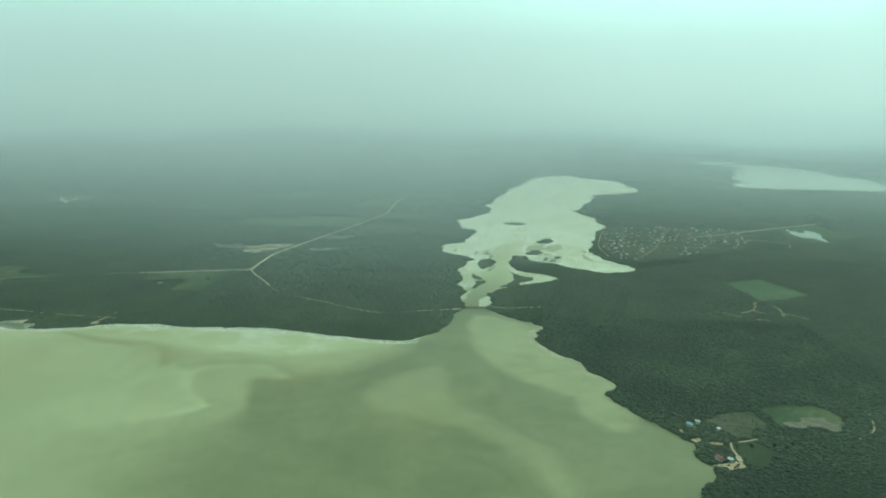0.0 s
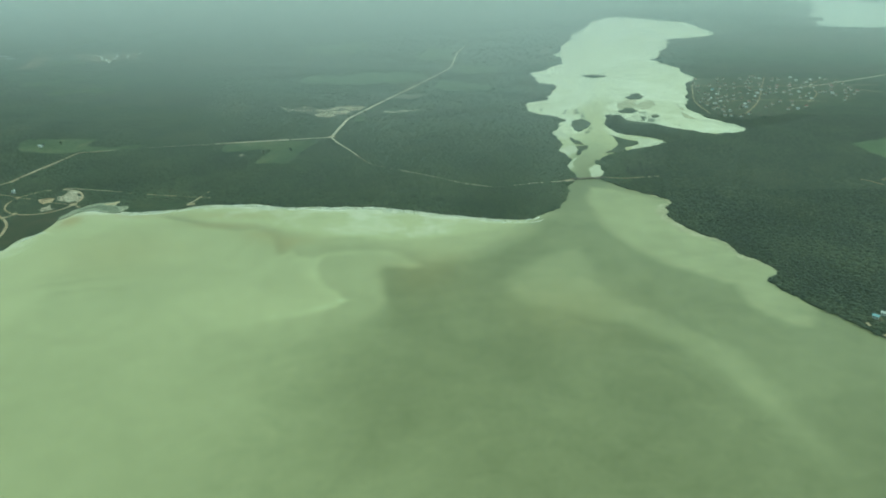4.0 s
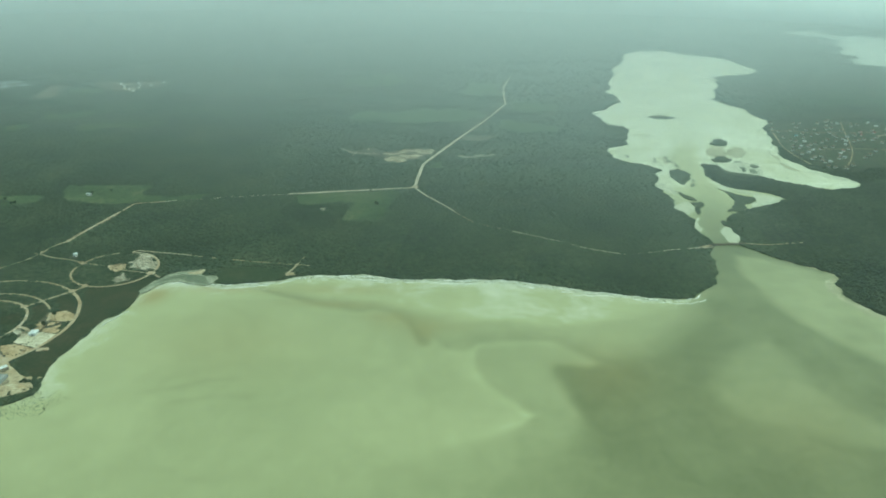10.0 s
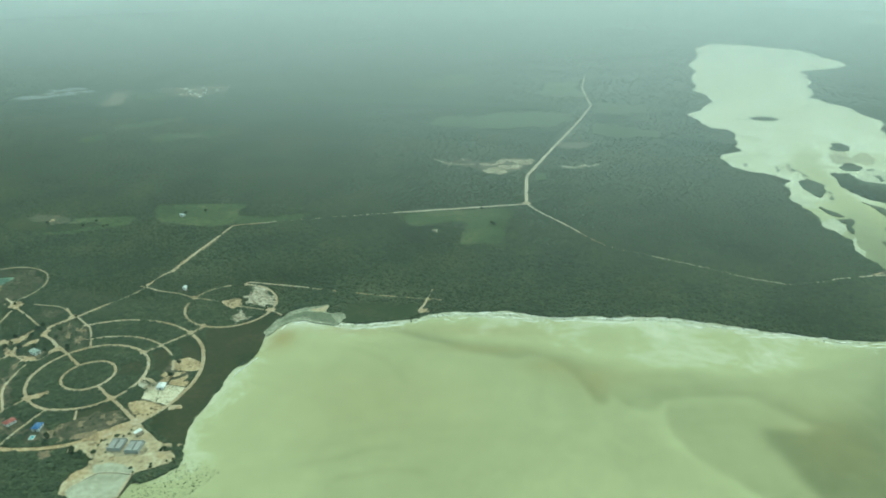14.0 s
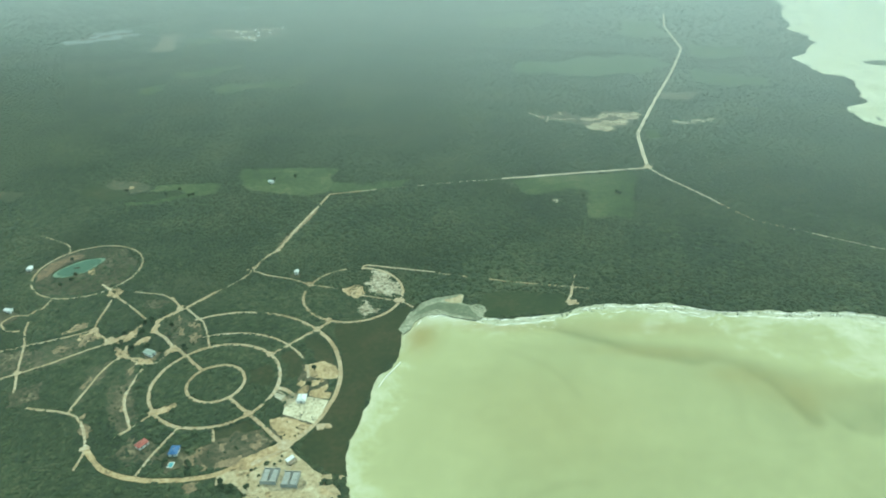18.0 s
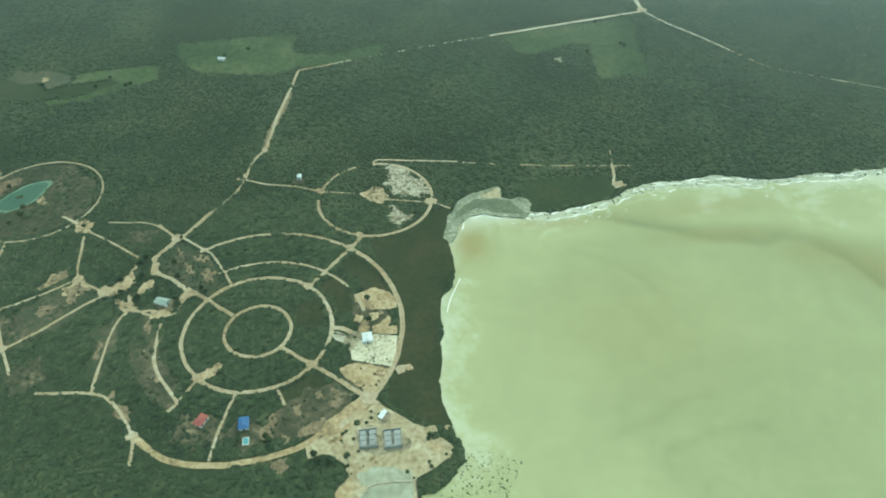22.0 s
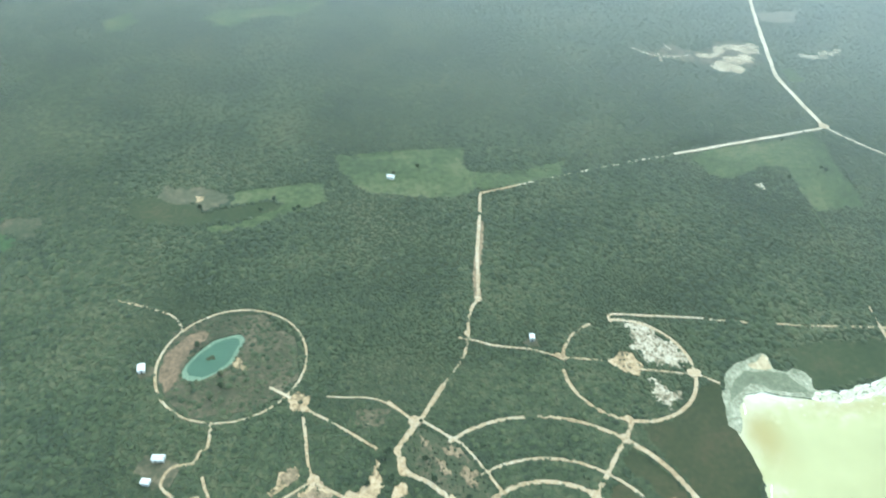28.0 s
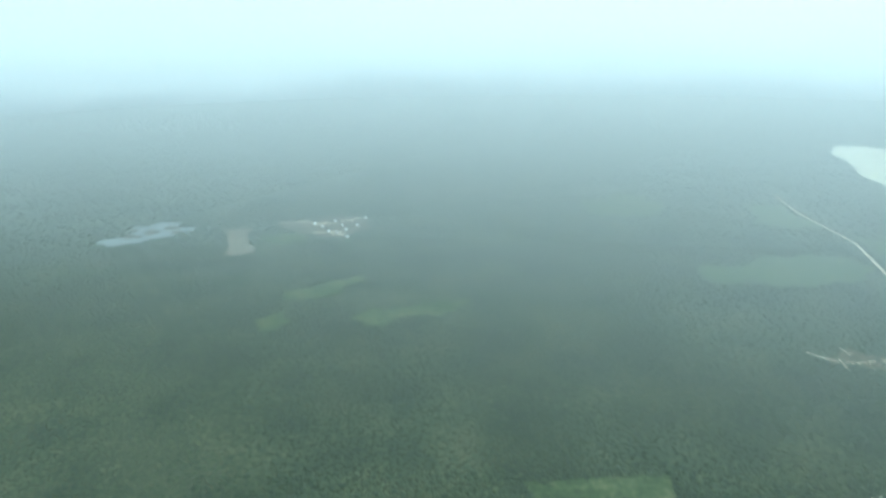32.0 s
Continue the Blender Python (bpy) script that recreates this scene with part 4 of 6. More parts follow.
for q in ([(-363, 442), (-349, 420), (-336, 403), (-331, 395), (-335, 389), (-350, 407), (-364, 428), (-369, 442)], [(-403, 459), (-396, 462), (-389, 472), (-383, 442), (-384, 420), (-388, 412), (-397, 436)], [(-459, 483), (-444, 497), (-417, 487), (-424, 465), (-447, 458)], [(-370, 478), (-357, 454), (-357, 442), (-365, 448), (-372, 472)]):
    patch("clearing", q, M_REGROWTH, 0.165, 0.2, 3, "brownish regrowth between lanes", clear=-0.5, category="clearing")
for q in ([(-357, 428), (-349, 418), (-346, 410), (-352, 414)], [(-396, 450), (-391, 446), (-392, 432), (-396, 438)], [(-446, 486), (-432, 484), (-436, 476), (-447, 478)], [(-366, 466), (-361, 456), (-363, 452), (-368, 460)], [(-275, 350), (-268, 340), (-262, 336), (-261, 345), (-263, 351)], [(-376, 407), (-368, 396), (-360, 383), (-364, 384), (-372, 396)]):
    patch("clearing", q, M_RUST, 0.225, 0.3, 1.5, "rusty bare earth streaked through a scrub block", clear=-0.3, category="clearing")
patch("clearing", [(-255, 392), (-225, 388), (-240, 372), (-275, 362), (-275, 378)], M_THINSCRUB, 0.16, 0.15, 4, "half-cleared scrub block", category="clearing")
patch("clearing", [(-535, 640), (-520, 655), (-470, 655), (-445, 630), (-440, 590), (-470, 565), (-510, 562), (-536, 595)], M_THINSCRUB, 0.06, 0.05, 5, "thin brownish scrub round the pond", clear=-40, category="clearing", hole=shore_pond)
patch("marsh", [(-192, 371), (-205, 383), (-198, 405), (-192, 430), (-189.5, 448), (-191, 470), (-198, 490), (-211, 520), (-214, 533), (-193, 535), (-177, 549), (-166, 560), (-148, 566), (-148, 556), (-152, 540), (-152, 520), (-150, 490), (-163, 466), (-165, 446), (-167, 414), (-171, 395), (-170, 378), (-165, 362), (-176, 364)], M_MARSH, 0.1, 0.05, 4, "flat brown-green marsh between ring road and shore", clear=-0.5, category="marsh")
patch("marsh", [(-90, 562), (-86, 590), (-52, 597), (-12, 596), (-4, 578), (-22, 560), (-62, 555), (-80, 552)], M_MEADOW, 0.1, 0.08, 4, "flat green marsh behind the shore", clear=-1, category="marsh")
def sector(c, r0, r1, a0, a1):
    n = 10
    angles = [radians(a0 + (a1 - a0) * k / n) for k in range(n + 1)]
    return [(c[0] + r1 * math.cos(a), c[1] + r1 * math.sin(a)) for a in angles] + [(c[0] + r0 * math.cos(a), c[1] + r0 * math.sin(a)) for a in reversed(angles)]


for q in (sector(C0, 78, 95, 14, 48), sector(C0, 54, 70, 8, 44), sector(C0, 54, 84, -72, -42), sector(C0, 26, 47, 0, 38)):
    patch("marsh", q, M_MARSH, 0.1, 0.05, 5, "block of flat brown-green marsh grass between ring roads", clear=-1, category="marsh")
patch("shoal", [(-503 + 3.2 * math.cos(k * 0.9), 614 + 2.2 * math.sin(k * 0.9)) for k in range(7)], M_MARSH, -0.46, 0.5, 1.0, "dark weedy spot in the middle of the pond", category="shoal")
patch("clearing", [(-529, 585), (-536, 600), (-536, 618), (-527, 632), (-514, 641), (-506, 640), (-517, 624), (-523, 610), (-523, 594)], M_BARE, 0.16, 0.12, 3, "bare reddish-brown margin of the pond", clear=0, category="clearing")
for x, y, r in ((-362, 547, 5), (-318, 624, 3), (-305, 660, 3.5), (-426, 510, 4), (-404, 495, 6), (-457, 448, 4), (-324, 411, 4),
                (-215, 386, 7), (-252, 416, 4), (-257, 486, 4), (-227, 524, 4), (-253, 596, 4.5), (-162, 574, 5), (-220, 538, 4), (-356, 373, 3.4), (-345, 486, 4), (119, 907, 7), (-3, 580, 6), (-194, 406, 4.5)):
    patch("junction", roughen([(x + r * random.Random(x * 7 + k).uniform(0.6, 1.2) * math.cos(k * 0.785), y + r * random.Random(y * 3 + k).uniform(0.6, 1.2) * math.sin(k * 0.785)) for k in range(8)], 0.15, 2.0),
          M_ROAD, 0.45, 0.1, 3.0, "trampled sandy spot where tracks meet", clear=0.3, category="road")
for q in ([(-327, 412), (-312, 424), (-309, 420), (-320, 409)], [(-366, 473), (-350, 474), (-352, 468), (-366, 466)]):
    patch("clearing", q, M_SAND, 0.24, 0.2, 2.5, "trodden patch of bare ochre sand", category="clearing")
for q in ([(-500, 470), (-470, 480), (-440, 460), (-455, 445), (-490, 452)], [(-352, 452), (-342, 420), (-330, 398), (-342, 392), (-360, 415), (-364, 440)], [(-330, 386), (-300, 380), (-302, 362), (-335, 366)],
          [(-450, 425), (-430, 440), (-420, 420), (-440, 408)], [(-400, 560), (-375, 560), (-385, 545), (-402, 548)], [(-262, 384), (-232, 384), (-222, 390), (-236, 402), (-256, 398)]):
    patch("clearing", q, M_SCRUB, 0.15, 0.2, 4, "half-cleared block of brown scrub", clear=-40, category="clearing")
    THIN.append(q)
patch("clearing", [(-240, 361), (-222, 371), (-212, 382), (-220, 388), (-236, 376), (-250, 366)], M_OCHRE, 0.17, 0.1, 3, "bare ochre roadside beside the building site", category="clearing")
road([(-240, 446), (-232, 444), (-226, 440)], 4.0, "short sandy drive to a cleared plot")
patch("mud_flat", [(-156, 528), (-152, 542), (-150, 553), (-144, 561), (-140, 571), (-126, 581), (-113, 585), (-104, 589), (-102, 585), (-103, 573), (-98, 570), (-89, 572), (-82, 568), (-80, 562), (-83, 551), (-89, 545), (-97, 547), (-108, 549), (-120, 554), (-133, 552), (-143, 540), (-150, 522)], M_MUD, 0.2, 0.08, 2.0, "pale grey spit of mud and sand at the shore", category="mud flat")
patch("mud_flat", [(-146, 546), (-143, 557), (-135, 566), (-125, 573), (-114, 571), (-97, 568), (-92, 560), (-87, 550), (-97, 551), (-112, 554), (-117, 559), (-125, 561), (-133, 556), (-141, 551)], M_WETMUD, 0.21, 0.12, 2.0, "wet dark mud in the lee of a spit", category="mud flat")
patch("mud_flat", [(-120, 578), (-105, 587), (-102, 583), (-104, 573), (-111, 572), (-118, 574)], M_POINT, 0.215, 0.12, 2.0, "drier sand on the crown of a spit", category="mud flat")

def shallows(line, wide, mat, z, seed, label):
    """A strip of pale shallows that follows a shore, with a torn outer edge."""
    rng = random.Random(seed)
    pts, off = curve_through(line, 3.0), []
    w = 0.0
    for i in range(len(pts)):
        w = 0.6 * w + 0.4 * rng.uniform(-1, 1) * 2.0
        off.append(wide * (0.75 + 0.3 * math.sin(i * 0.11 + seed) + 0.35 * w))
    bm, rows = bmesh.new(), []
    for i, (x, y) in enumerate(pts):
        a, b = pts[max(i - 1, 0)], pts[min(i + 1, len(pts) - 1)]
        d = Vector((b[0] - a[0], b[1] - a[1])).normalized()
        o = max(off[i], 1.0) * min(1, i / 8, (len(pts) - 1 - i) / 8) + 0.1
        rows.append([bm.verts.new((x + d.y * k, y - d.x * k, z - dz)) for k, dz in ((-6, 0), (o * 0.5, 0), (o, 0), (o + 0.3, 0.1))])
    for p, q in zip(rows, rows[1:]):
        for k in range(3):
            bm.faces.new((p[k], q[k], q[k + 1], p[k + 1]))
    tagged(part("shallows", bm, mat), label, "shallows", kind="structure")


shallows(BAY_NORTH[17:36], 12.0, M_BEACH, -0.54, 1, "pale sandy shallows streaked with foam along the shore")
shallows(BAY_EAST[1:15], 10.0, M_BANK, -0.54, 3, "pale muddy shallows below the wooded shore")

# islands and mud banks of the lagoon
ISLANDS = [
    [(681, 1223), (699, 1254), (718, 1259), (721, 1234), (710, 1208), (689, 1203)], [(647, 1105), (664, 1127), (680, 1125), (684, 1102), (669, 1086), (649, 1087)], [(616, 1456), (641, 1470), (676, 1452), (659, 1434), (629, 1436)],
    [(554, 1030), (569, 1041), (582, 1005), (572, 979), (551, 949), (545, 981)], [(534, 912), (543, 894), (551, 872), (539, 875), (534, 893)], [(537, 861), (557, 867), (556, 852), (537, 811), (533, 815), (542, 846)],
    [(603, 932), (611, 921), (621, 907), (644, 893), (641, 875), (620, 861), (602, 827), (581, 826), (601, 855), (608, 898)], [(560, 788), (569, 780), (576, 771), (567, 762), (557, 770)], [(681, 1046), (688, 1051), (683, 1030), (676, 1030)],
    [(702, 1065), (719, 1069), (714, 1055), (702, 1052)], [(689, 1031), (707, 1037), (700, 1023), (688, 1020)], [(684, 1094), (701, 1100), (697, 1089), (683, 1087)], [(495, 1123), (501, 1120), (499, 1105), (492, 1108)], [(541, 1108), (547, 1105), (540, 1077), (535, 1080)], [(563, 1120), (570, 1117), (567, 1079), (559, 1082)], [(573, 1093), (576, 1076), (575, 1050), (568, 1059)], [(574, 981), (580, 979), (566, 939), (561, 944)], [(681, 1063), (692, 1061), (689, 1045), (678, 1047)], [(705, 1078), (718, 1079), (715, 1059), (702, 1058)], [(692, 1045), (706, 1046), (698, 1021), (686, 1026)], [(737, 996), (743, 1001), (741, 994)],
]
for q in ISLANDS[:10]:
    tagged(sheet("island", roughen(q, 0.12, 3.0), 0.3, M_FLOOR, 1.2), "low island of dark mangrove in the lagoon", "island", kind="structure")
for q in ISLANDS[10:]:
    patch("shoal", q, M_WETMUD, -0.45, 0.2, 3, "thin dark bar of mud in the lagoon's flats", category="shoal")
for q in ([(557, 1103), (569, 1119), (562, 1073), (553, 1068)], [(569, 1089), (573, 1084), (574, 1052), (568, 1047)], [(575, 975), (580, 973), (563, 940)], [(687, 1136), (704, 1178), (719, 1195), (735, 1189), (732, 1159), (718, 1135), (698, 1118)],
          [(661, 1175), (676, 1202), (700, 1195), (692, 1145), (668, 1111), (652, 1126)], [(772, 1167), (777, 1163), (769, 1093), (777, 1061), (784, 1037), (770, 1042), (764, 1084)]):
    patch("shoal", q, M_BANK, -0.5, 0.15, 4, "grey-brown shoal just under the lagoon's water", category="shoal")
for q in ([(509, 849), (528, 866), (541, 861), (539, 827), (516, 808), (507, 825)], [(555, 764), (564, 762), (561, 719), (558, 709), (543, 705)], [(627, 922), (651, 912), (669, 905), (694, 882), (686, 874), (655, 861), (637, 836), (610, 828), (628, 862), (642, 875), (648, 901)],
          [(518, 781), (533, 801), (517, 741), (512, 759)], [(645, 1044), (671, 1082), (702, 1091), (721, 1064), (713, 1032), (685, 1000), (657, 1007), (644, 1019)], [(514, 968), (523, 954), (531, 910), (526, 900), (515, 914), (506, 925)], [(569, 782), (584, 790), (574, 762), (569, 769)],
          [(781, 1040), (805, 1039), (819, 1016), (848, 1005), (845, 964), (838, 991), (813, 1002)]):
    patch("mud_flat", q, M_BEACH, -0.47, 0.15, 4, "pale mud bank just above the lagoon's water", category="mud flat")

# ---------------------------------------------------------------- distance
def build_backdrop():
    """A glowing ring all round, farther than anything that shifts: the far land's rim, its haze and the overcast sky
    are painted on it.
    """
    m, nodes, links, b = material("painted_haze_glow")
    nodes.remove(b)
    p = place(nodes)
    xyz = nodes.new("ShaderNodeSeparateXYZ")
    links.new(p, xyz.inputs[0])
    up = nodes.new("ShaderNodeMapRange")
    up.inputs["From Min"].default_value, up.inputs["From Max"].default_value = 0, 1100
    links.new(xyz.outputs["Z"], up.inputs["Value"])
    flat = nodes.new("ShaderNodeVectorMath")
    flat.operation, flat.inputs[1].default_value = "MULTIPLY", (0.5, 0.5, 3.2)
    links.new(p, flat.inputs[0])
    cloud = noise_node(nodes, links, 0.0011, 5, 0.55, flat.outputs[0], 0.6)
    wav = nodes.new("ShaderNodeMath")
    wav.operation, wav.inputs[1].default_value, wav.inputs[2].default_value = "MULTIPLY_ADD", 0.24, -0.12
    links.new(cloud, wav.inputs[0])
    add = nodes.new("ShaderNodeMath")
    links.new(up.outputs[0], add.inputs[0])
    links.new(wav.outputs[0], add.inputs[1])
    # haze and sky brightness painted into the glow, paler with height
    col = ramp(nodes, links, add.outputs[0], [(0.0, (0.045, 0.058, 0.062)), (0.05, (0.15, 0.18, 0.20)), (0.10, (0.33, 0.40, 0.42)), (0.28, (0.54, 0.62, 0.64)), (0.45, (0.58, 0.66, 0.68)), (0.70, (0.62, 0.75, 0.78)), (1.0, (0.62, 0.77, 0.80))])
    # painted sun-side glow: the ring brightens towards the east
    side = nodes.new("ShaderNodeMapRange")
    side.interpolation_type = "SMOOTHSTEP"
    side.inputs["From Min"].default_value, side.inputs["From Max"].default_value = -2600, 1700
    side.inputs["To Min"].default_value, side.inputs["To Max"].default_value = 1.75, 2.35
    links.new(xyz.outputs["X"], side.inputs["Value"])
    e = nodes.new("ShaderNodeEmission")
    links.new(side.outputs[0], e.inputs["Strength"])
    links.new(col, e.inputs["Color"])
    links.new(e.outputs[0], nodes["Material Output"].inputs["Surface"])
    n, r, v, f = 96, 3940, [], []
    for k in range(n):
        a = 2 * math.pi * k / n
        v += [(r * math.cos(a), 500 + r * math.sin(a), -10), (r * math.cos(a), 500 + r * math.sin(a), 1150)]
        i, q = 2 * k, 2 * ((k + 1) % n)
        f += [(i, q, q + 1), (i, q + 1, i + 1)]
    return tagged(from_arrays("backdrop", v, f, m), "glowing backdrop painted with hazy far land and pale overcast sky", "sky", kind="structure")


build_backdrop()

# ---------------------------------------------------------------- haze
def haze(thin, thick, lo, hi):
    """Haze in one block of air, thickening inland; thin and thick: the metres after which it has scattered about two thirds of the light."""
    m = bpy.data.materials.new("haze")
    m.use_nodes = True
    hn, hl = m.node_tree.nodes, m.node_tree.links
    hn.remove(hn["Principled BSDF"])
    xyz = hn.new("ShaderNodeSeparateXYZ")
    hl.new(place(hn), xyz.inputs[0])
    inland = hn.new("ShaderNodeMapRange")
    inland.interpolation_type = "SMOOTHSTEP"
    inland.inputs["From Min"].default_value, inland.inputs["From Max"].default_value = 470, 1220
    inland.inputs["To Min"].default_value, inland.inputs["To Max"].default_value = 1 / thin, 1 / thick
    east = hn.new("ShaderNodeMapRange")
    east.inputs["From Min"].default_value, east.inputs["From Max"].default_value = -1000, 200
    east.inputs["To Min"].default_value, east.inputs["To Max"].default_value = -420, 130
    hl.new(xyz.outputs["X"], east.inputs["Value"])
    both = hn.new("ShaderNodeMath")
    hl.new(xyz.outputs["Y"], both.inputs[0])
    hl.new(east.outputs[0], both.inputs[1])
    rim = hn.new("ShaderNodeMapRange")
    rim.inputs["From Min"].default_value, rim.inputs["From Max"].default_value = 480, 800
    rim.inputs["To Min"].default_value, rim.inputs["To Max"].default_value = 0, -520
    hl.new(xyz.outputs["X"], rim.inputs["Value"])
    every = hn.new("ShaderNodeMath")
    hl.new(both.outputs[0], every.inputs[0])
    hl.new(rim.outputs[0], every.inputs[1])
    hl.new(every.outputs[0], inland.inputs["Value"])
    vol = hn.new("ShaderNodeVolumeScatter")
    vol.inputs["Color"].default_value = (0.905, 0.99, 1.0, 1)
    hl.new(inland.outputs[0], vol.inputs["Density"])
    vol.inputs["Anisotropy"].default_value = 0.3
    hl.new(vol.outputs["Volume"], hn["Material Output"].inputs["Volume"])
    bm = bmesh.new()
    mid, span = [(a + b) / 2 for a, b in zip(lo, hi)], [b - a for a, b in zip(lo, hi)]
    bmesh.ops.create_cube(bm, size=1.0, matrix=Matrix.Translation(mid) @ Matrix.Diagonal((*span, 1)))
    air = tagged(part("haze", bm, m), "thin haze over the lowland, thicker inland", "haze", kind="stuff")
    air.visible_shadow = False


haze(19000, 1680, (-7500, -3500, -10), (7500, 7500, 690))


# ---------------------------------------------------------------- forest
def blocked(x, y, margin=0.0):
    """Where no tree stands: in water, on roads and in clearings."""
    b = np.zeros(x.shape, bool)
    for w in WATERS:
        lo, hi = np.min(w, 0), np.max(w, 0)
        near = (x > lo[0]) & (x < hi[0]) & (y > lo[1]) & (y < hi[1])
        b[near] |= inside(w, x[near], y[near])
    for o, m in OPEN_GROUND:
        if m < -20:
            continue
        lo, hi = np.min(o, 0) - 5, np.max(o, 0) + 5
        near = (x > lo[0]) & (x < hi[0]) & (y > lo[1]) & (y < hi[1])
        hit = inside(o, x[near], y[near])
        if m < 0:
            hit &= far_from(o, x[near], y[near], True) > -2 * m * np.abs(np.sin(x[near] * 12.99 + y[near] * 78.23)) ** 2
        if m + margin > 0:
            hit |= far_from(o, x[near], y[near], True) < m + margin
        b[near] |= hit
    for hx, hy, hr in HOUSES:
        b |= (x - hx) ** 2 + (y - hy) ** 2 < hr * hr
    grown = 0.5 + 0.5 * np.sin(x / 7.3 + 1.7 * np.sin(y / 9.1)) * np.sin(y / 6.1 + 1.3 * np.sin(x / 11.7 + 2))
    for line, m, wild in KEEP_CLEAR:
        lo, hi = np.min(line, 0) - 12, np.max(line, 0) + 12
        near = (x > lo[0]) & (x < hi[0]) & (y > lo[1]) & (y < hi[1])
        b[near] |= far_from(line, x[near], y[near]) < (m + margin) * np.clip((grown[near] - wild) * 6 + 0.5, 0, 1)
    return b


def crown_shapes(sides, count, rng, rings=((0.62, 0.66), (-0.1, 1.0))):
    """A few uneven domes: unit crowns of leaf clumps, open below."""
    out = []
    for _ in range(count):
        v, f = [(rng.uniform(-0.2, 0.2), rng.uniform(-0.2, 0.2), rng.uniform(0.9, 1.1))], []
        for height, wide in rings:
            for k in range(sides):
                a = (k + rng.uniform(-0.25, 0.25)) * 2 * math.pi / sides
                r = wide * rng.uniform(0.78, 1.18)
                v.append((r * math.cos(a), r * math.sin(a), height + rng.uniform(-0.16, 0.16)))
        for k in range(sides):
            a, b = 1 + k, 1 + (k + 1) % sides
            f.append((0, a, b))
            if len(rings) > 1:
                f += [(a, a + sides, b + sides), (a, b + sides, b)]
        out.append((np.array(v), np.array(f)))
    return out


def scatter(name, boxes, step, level, size, seed, label, skip=None, low=1.0, far=False, mat=None, lift=0.0, gap=0.6):
    rng = np.random.default_rng(seed)
    xs, ys = [], []
    for x0, x1, y0, y1 in boxes:
        gx, gy = np.meshgrid(np.arange(x0, x1, step), np.arange(y0, y1, step))
        xs.append(gx.ravel()), ys.append(gy.ravel())
    x, y = np.concatenate(xs), np.concatenate(ys)
    x, y = x + rng.uniform(-0.48, 0.48, x.size) * step, y + rng.uniform(-0.48, 0.48, x.size) * step
    keep = ~blocked(x, y, size[0] * gap)
    if skip is not None:
        keep &= ~skip(x, y)
    thin = np.sin(x / 41 + 2 * np.sin(y / 67)) * np.sin(y / 53 + x / 120)
    sparse = np.hypot(x + 488, y - 608) < 50
    for o in THIN:
        sparse |= inside(o, x, y)
    keep &= rng.random(x.size) < np.where(sparse, np.where(y > 1000, 0.62, 0.30), 0.97 - 0.25 * (thin > 0.75))
    x, y = x[keep], y[keep]
    n = x.size
    r = rng.uniform(size[0], size[1], n) * (1 + 0.25 * thin[keep])
    h = rng.uniform(0.75, 1.15, n) * r * low
    up = (rng.uniform(1.2, 3.4, n) + 0.5 * r) * low + lift
    turn = rng.uniform(0, 6.283, n)
    shapes = crown_shapes(level, 6, random.Random(seed), ((0.1, 1.0),) if far else ((0.62, 0.66), (-0.1, 1.0)))
    which = rng.integers(0, len(shapes), n)
    vs, fs, base = [], [], 0
    for k, (v, f) in enumerate(shapes):
        s = which == k
        m = int(s.sum())
        c, q = np.cos(turn[s])[:, None], np.sin(turn[s])[:, None]
        px = (v[None, :, 0] * c - v[None, :, 1] * q) * r[s][:, None] + x[s][:, None]
        py = (v[None, :, 0] * q + v[None, :, 1] * c) * r[s][:, None] + y[s][:, None]
        pz = v[None, :, 2] * h[s][:, None] + up[s][:, None]
        vs.append(np.stack([px, py, pz], -1).reshape(-1, 3))
        fs.append((f[None] + (np.arange(m) * len(v))[:, None, None] + base).reshape(-1, 3))
        base += m * len(v)
    return tagged(from_arrays(name, np.concatenate(vs), np.concatenate(fs), mat or M_CROWN, True), label, "forest", kind="stuff")


PLAN = [(-560, -150, 290, 690)]
EAST = [(620, 1020, 90, 660)]
NEAR = [(-720, 460, 290, 900)] + EAST
MID = [(-1400, 1350, 90, 1600)]
FAR = [(-2400, 2300, 90, 3100)]


def within(boxes):
    return lambda x, y: np.any([(x > x0) & (x < x1) & (y > y0) & (y < y1) for x0, x1, y0, y1 in boxes], axis=0)


# ---------------------------------------------------------------- buildings
def box(bm, x0, x1, y0, y1, z0, z1):
    m = Matrix.Translation(((x0 + x1) / 2, (y0 + y1) / 2, (z0 + z1) / 2)) @ Matrix.Diagonal((x1 - x0, y1 - y0, z1 - z0, 1))
    return bmesh.ops.create_cube(bm, size=1.0, matrix=m)


def gable(w, l, h, rise, over=0.5, thick=0.18, hip=0.0):
    """A pitched roof with its ridge along y, with overhang and thickness; hip draws the ridge's ends in."""
    bm = bmesh.new()
    a, b, r = w / 2 + over, l / 2 + over, max(0.3, l / 2 + over - hip)
    for z in (0, thick):
        bm.verts.new((-a, -b, h + z)), bm.verts.new((a, -b, h + z)), bm.verts.new((a, b, h + z)), bm.verts.new((-a, b, h + z))
        bm.verts.new((0, -r, h + rise + z)), bm.verts.new((0, r, h + rise + z))
    bm.verts.ensure_lookup_table()
    v = bm.verts
    for o in (0, 6):
        for f in ((0, 4, 5, 3), (1, 2, 5, 4), (0, 1, 4), (2, 3, 5)):
            bm.faces.new([v[i + o] for i in f])
    for p, q in ((0, 1), (1, 2), (2, 3), (3, 0)):
        bm.faces.new((v[p], v[q], v[q + 6], v[p + 6]))
    return bm


HOUSES = []


